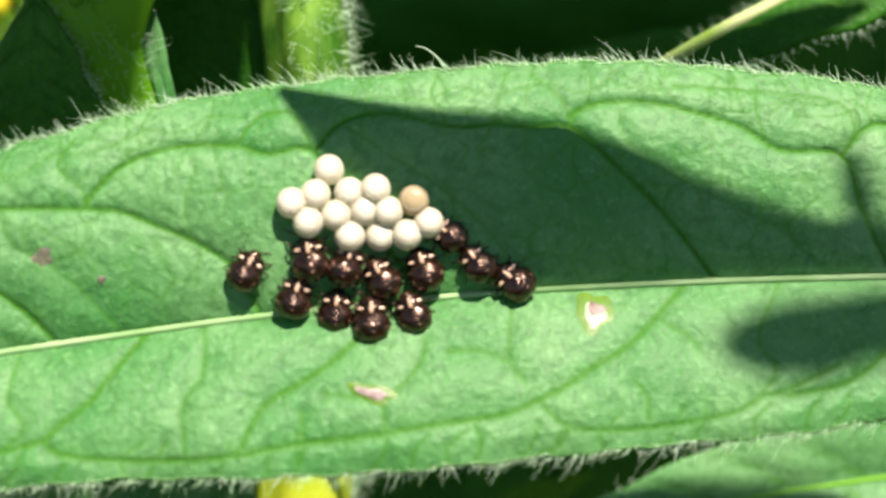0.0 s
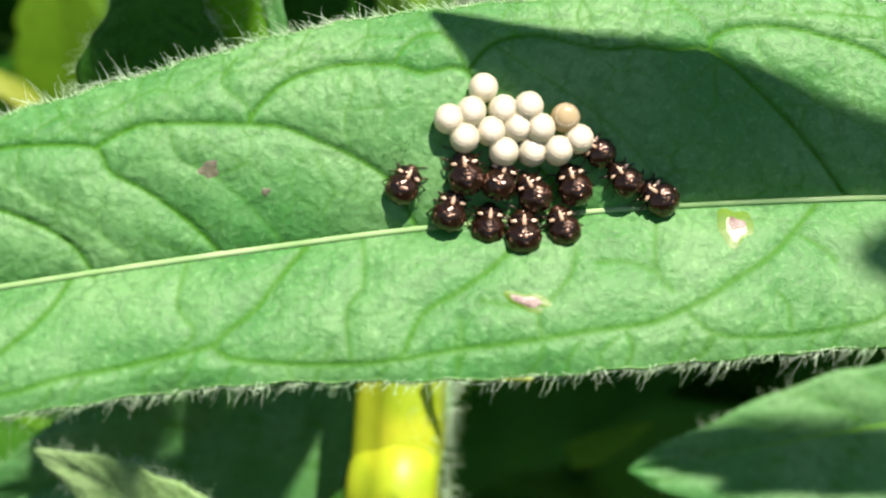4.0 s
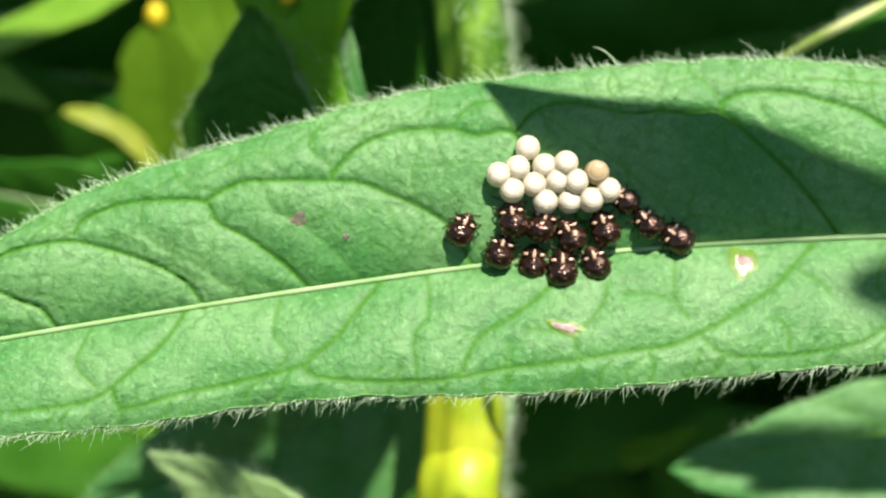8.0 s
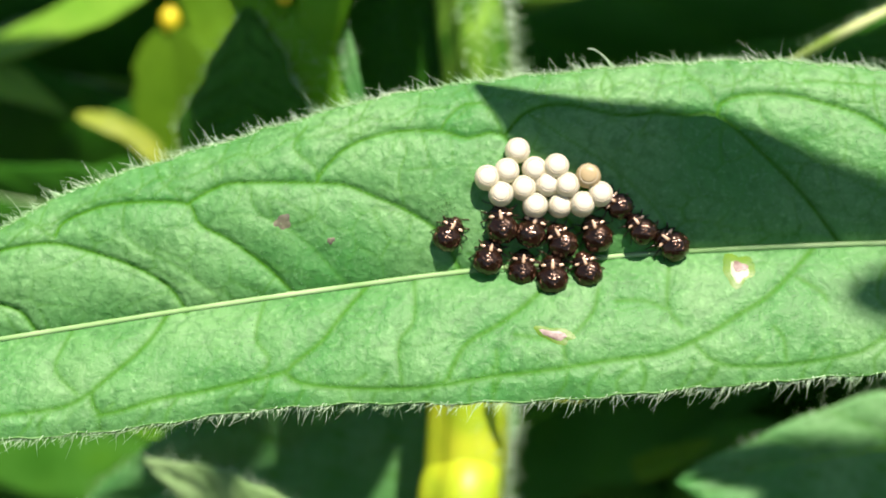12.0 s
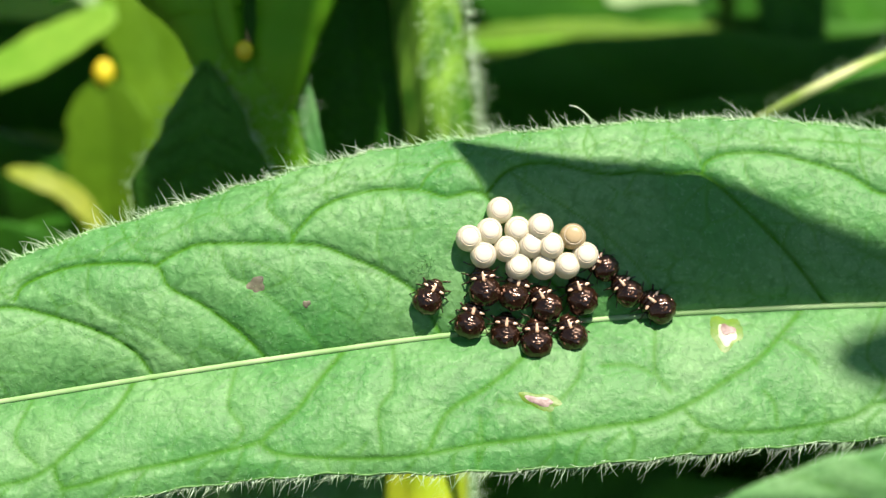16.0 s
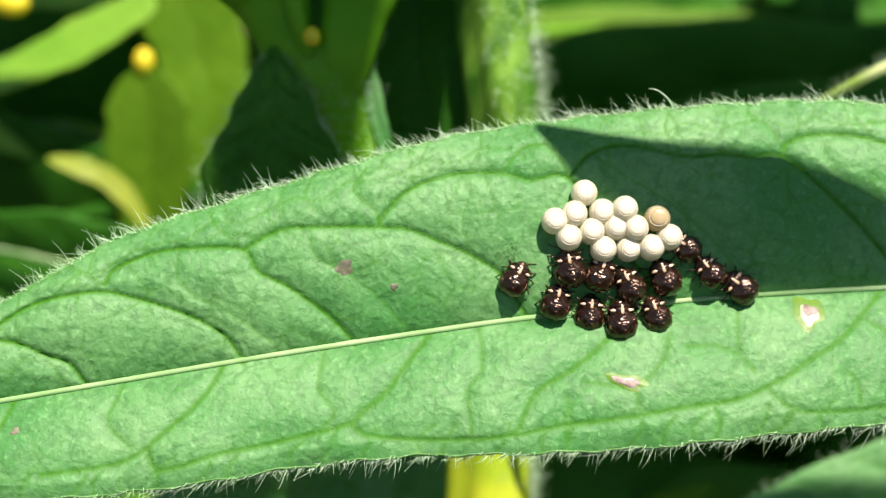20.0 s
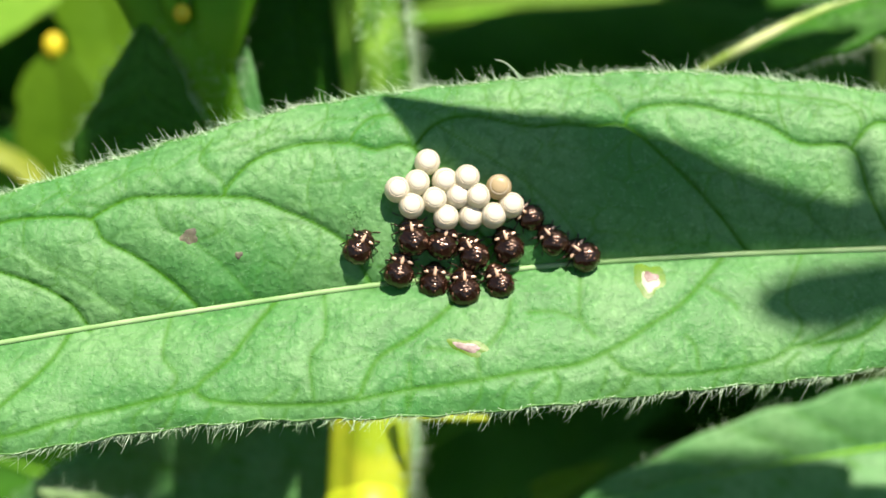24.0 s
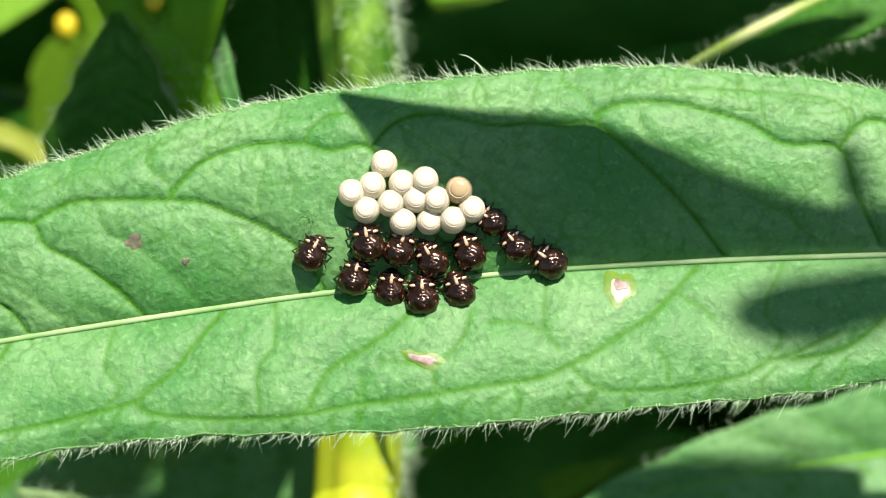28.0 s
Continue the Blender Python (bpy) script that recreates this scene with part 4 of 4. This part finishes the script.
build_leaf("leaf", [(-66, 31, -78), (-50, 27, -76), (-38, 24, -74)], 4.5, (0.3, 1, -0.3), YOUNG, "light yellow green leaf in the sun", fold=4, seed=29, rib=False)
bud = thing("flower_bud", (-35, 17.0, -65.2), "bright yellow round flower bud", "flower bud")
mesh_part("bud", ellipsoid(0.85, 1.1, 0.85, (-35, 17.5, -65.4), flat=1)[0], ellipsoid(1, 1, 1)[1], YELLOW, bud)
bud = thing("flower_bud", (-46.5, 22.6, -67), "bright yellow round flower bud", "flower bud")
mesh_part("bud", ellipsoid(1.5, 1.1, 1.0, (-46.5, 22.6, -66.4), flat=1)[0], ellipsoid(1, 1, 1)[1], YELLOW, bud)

build_leaf("leaf", [(80, 34, -98), (30, 36, -96), (-50, 29, -100)], 17, (0, 1, 0.2), SHADED, "broad far leaf with shade put into its dark green", fold=8, seed=27)

build_leaf("leaf", [(55, 10, -78), (10, 13, -76), (-32, 11, -78)], 11, (0, 1, 0.2), SHADED, "broad far leaf with shade put into its dark green", fold=8, seed=28)

# leaf added as a dark upright strip, shade put into its green
build_leaf("leaf", [(24.6, 38, -76), (25.0, 24, -76), (27.0, 8, -76)], 4.2, (1, 0, 0.2), SHADED, "dark green upright leaf in shade", fold=8, seed=45, rib=False, base=0.1)
shade([(25.6, 38, -76), (26.0, 24, -76), (28.4, 8, -76)], 50, 5.2, 81, base=0.1)
rnd = random.Random(7)
for k in range(16):
    u, v, w = rnd.uniform(-66, -36), rnd.uniform(6, 34), rnd.uniform(-96, -84)
    a, L = rnd.uniform(-0.6, 1.2), rnd.uniform(5, 9)
    d = (math.cos(a) * L, math.sin(a) * L, 0)
    build_leaf("leaf", [(u - d[0], v - d[1], w), (u, v + 1, w + 1), (u + d[0], v + d[1], w)], rnd.uniform(1.6, 3.0), (-d[1], d[0], -3), (YOUNG, OLIVE, GREEN, YELLOW_LEAF)[k % 4], "small sunlit leaf in the growth behind", rows=24, cols=11, seed=120 + k, fold=6, group="sunlit leaves behind", rib=False)

# low leaves
build_leaf("leaf", [(44, -11.5, -34), (27, -12.8, -29), (17, -14.2, -28), (6.5, -16.2, -28)], (8.0, 4.4), (0.1, 0.95, -0.2), GREEN, "folded green leaf below, partly lit", fold=16, seed=18, hairs=100, rib_mat=STALK, rib_size=0.3, tip=1.4)
build_leaf("leaf", [(-15, -20.5, -20), (-20, -17.2, -21), (-25.6, -14.4, -21.7)], 2.7, (0.3, 1, 0.3), PALE, "small pale green leaf with a pointed tip", fold=3, seed=19, hairs=200, pairs=5, rib_mat=PALE, rib_size=0.25)
build_leaf("leaf", [(-7, -6, -31), (-17, -14, -31), (-33, -20, -32)], 8.5, (0.2, 1, 0.3), GREEN, "green hairy leaf in shade under the big leaf", fold=10, seed=21, hairs=500, rib=False)
build_leaf("leaf", [(4.6, -18.6, -48), (7.6, -17.4, -48), (10.4, -16.1, -48)], 1.1, (0.8, -0.4, 0.3), OLIVE, "small yellow green leaf below", fold=10, seed=22, rib=False)

# thick growth far behind
rnd = random.Random(12)
for k in range(70):
    u, v, w = rnd.uniform(-95, 95), rnd.uniform(-70, 55), rnd.uniform(-140, -85)
    a = rnd.uniform(-0.9, 0.9) + (math.pi if rnd.random() < 0.5 else 0)
    L = rnd.uniform(22, 34)
    d = (math.cos(a) * L, math.sin(a) * L, rnd.uniform(-8, 8))
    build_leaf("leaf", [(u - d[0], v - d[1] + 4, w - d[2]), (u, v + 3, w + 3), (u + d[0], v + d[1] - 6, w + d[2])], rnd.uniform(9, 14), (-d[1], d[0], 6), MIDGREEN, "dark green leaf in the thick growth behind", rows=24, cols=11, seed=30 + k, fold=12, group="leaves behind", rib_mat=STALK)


def shade_outline(top, bottom, near, far, seed):
    """A leaf towards the sun whose two edges fall, as shadow, along the given lines on the big leaf; its tip hangs nearest."""
    u = np.linspace(top[0][0], top[-1][0], 70)
    hi, lo = np.interp(u, *np.transpose(top)), np.interp(u, *np.transpose(bottom))
    x = np.linspace(0, 1, 13)
    U, X = np.meshgrid(u, x, indexing="ij")
    S = (U - u[0]) / (u[-1] - u[0])
    V = lo[:, None] + (hi - lo)[:, None] * X + 0.05 * np.sin(9 * U) * (X - 0.5)
    W = leaf_form(u, lo)[0][:, None] * (1 - X) + leaf_form(u, hi)[0][:, None] * X
    p = np.stack([U, V, W], -1) + (near + (far - near) * S + 0.4 * np.sin(np.pi * X))[..., None] * SUN
    leaf = thing("leaf", p[-1, 6], "unseen green leaf added to cast shade from above", "leaf", "upper leaves")
    mesh_part("blade", p.reshape(-1, 3), grid_faces(70, 13), GREEN, leaf, thick=0.25)
    v, f = tube(p[::6, 6], [0.1, 0.3, 0.5], 40, 8)
    mesh_part("midrib", v, f, RIB, leaf)


shade_outline([(-4.6, 6.3), (-2.6, 6.1), (-0.5, 5.8), (1.6, 5.5), (4.1, 5.3), (6.5, 4.85), (8.8, 4.1), (11.6, 2.85), (14.3, 1.9), (16.4, 1.4), (19, 1.4), (24, 0.9), (30, 0.6)],
              [(-4.6, 6.2), (-3.7, 5.2), (-3.15, 4.2), (-2.4, 3.5), (-1.5, 3.0), (0.5, 1.9), (1.6, 0.9), (2.8, -0.3), (3.7, -1.3), (5.2, -1.3), (9.4, -1.12), (12, -0.95), (16.2, -0.75), (20, -0.7), (24, -0.5), (30, 0.0)], 21, 40, 60)
shade_outline([(12.0, -3.2), (12.9, -2.3), (14.6, -1.7), (18.4, -1.2), (20.4, -1.1), (30, -1.0)],
              [(12.0, -3.25), (12.8, -4.1), (14.2, -4.5), (15.7, -4.7), (17.2, -4.3), (19.5, -3.6), (21, -2.9), (30, -2.0)], 85, 105, 61)
# unseen leaves added out of view to darken single places behind and below
shade([(17.2, 3.9, -1.2), (17.6, 2.2, -1.2), (18.2, 0.2, -1.2)], 80, 0.65, 77, base=0.4)
shade([(8, 4.9, -20), (14, 7.9, -20), (21.5, 10.4, -20)], 40, 1.45, 80, base=0.3)
shade([(62, 22, -78), (40, 18, -78), (20, 15, -78)], 60, 7, 75)
shade([(2, -19.6, -48), (7.6, -17.4, -48), (14, -14.8, -48)], 40, 1.5, 74)
shade([(-14.6, 34, -14), (-16.7, 12, -14), (-17.8, -9, -14)], 90, 5.1, 63)
shade([(22, -19.0, -30), (14, -17.6, -29), (6, -14.9, -28)], 45, 1.9, 69)
shade([(30, -20.5, -30), (20, -20.5, -30), (10, -20, -29)], 45, 1.3, 76)
shade([(-11.0, 30, -20), (-11.0, 14, -20), (-11.0, -2, -20)], 50, 3.0, 64)
shade([(40, 10, -66), (8, 5, -66), (-26, 6, -66)], 90, 9.5, 65)
shade([(-60, -2, -50), (-44, -1, -50), (-22, -6, -50)], 90, 6.0, 66)
shade([(-84, 11, -84), (-58, 13, -84), (-40, 11, -84)], 95, 6.0, 72)
shade([(-84, 6, -74), (-64, 4, -74), (-45, 3, -74)], 70, 6.0, 73)
shade([(-10, -9, -23), (-16, -12, -24), (-23, -14.5, -25)], 34, 4.2, 71)
shade([(-10.5, -10, -31), (-12.6, -14, -31), (-14.5, -19, -31)], 36, 1.5, 78, base=0.4)
shade([(-24, 16.5, -76), (10, 18.5, -76), (50, 17, -76)], 60, 5.0, 79)

rear = thing("plant_stem", (25, -330, -245), "dull olive green stem far behind the leaves", "plant stem")
v, f = tube([(28.2, 13.5, -36), (28.0, 4, -37), (27.6, -20, -48), (25, -330, -245)], [1.1, 1.15, 1.3, 2.0], 40, 14, stem_shape)
mesh_part("stem", v, f, PALE_STEM, rear)
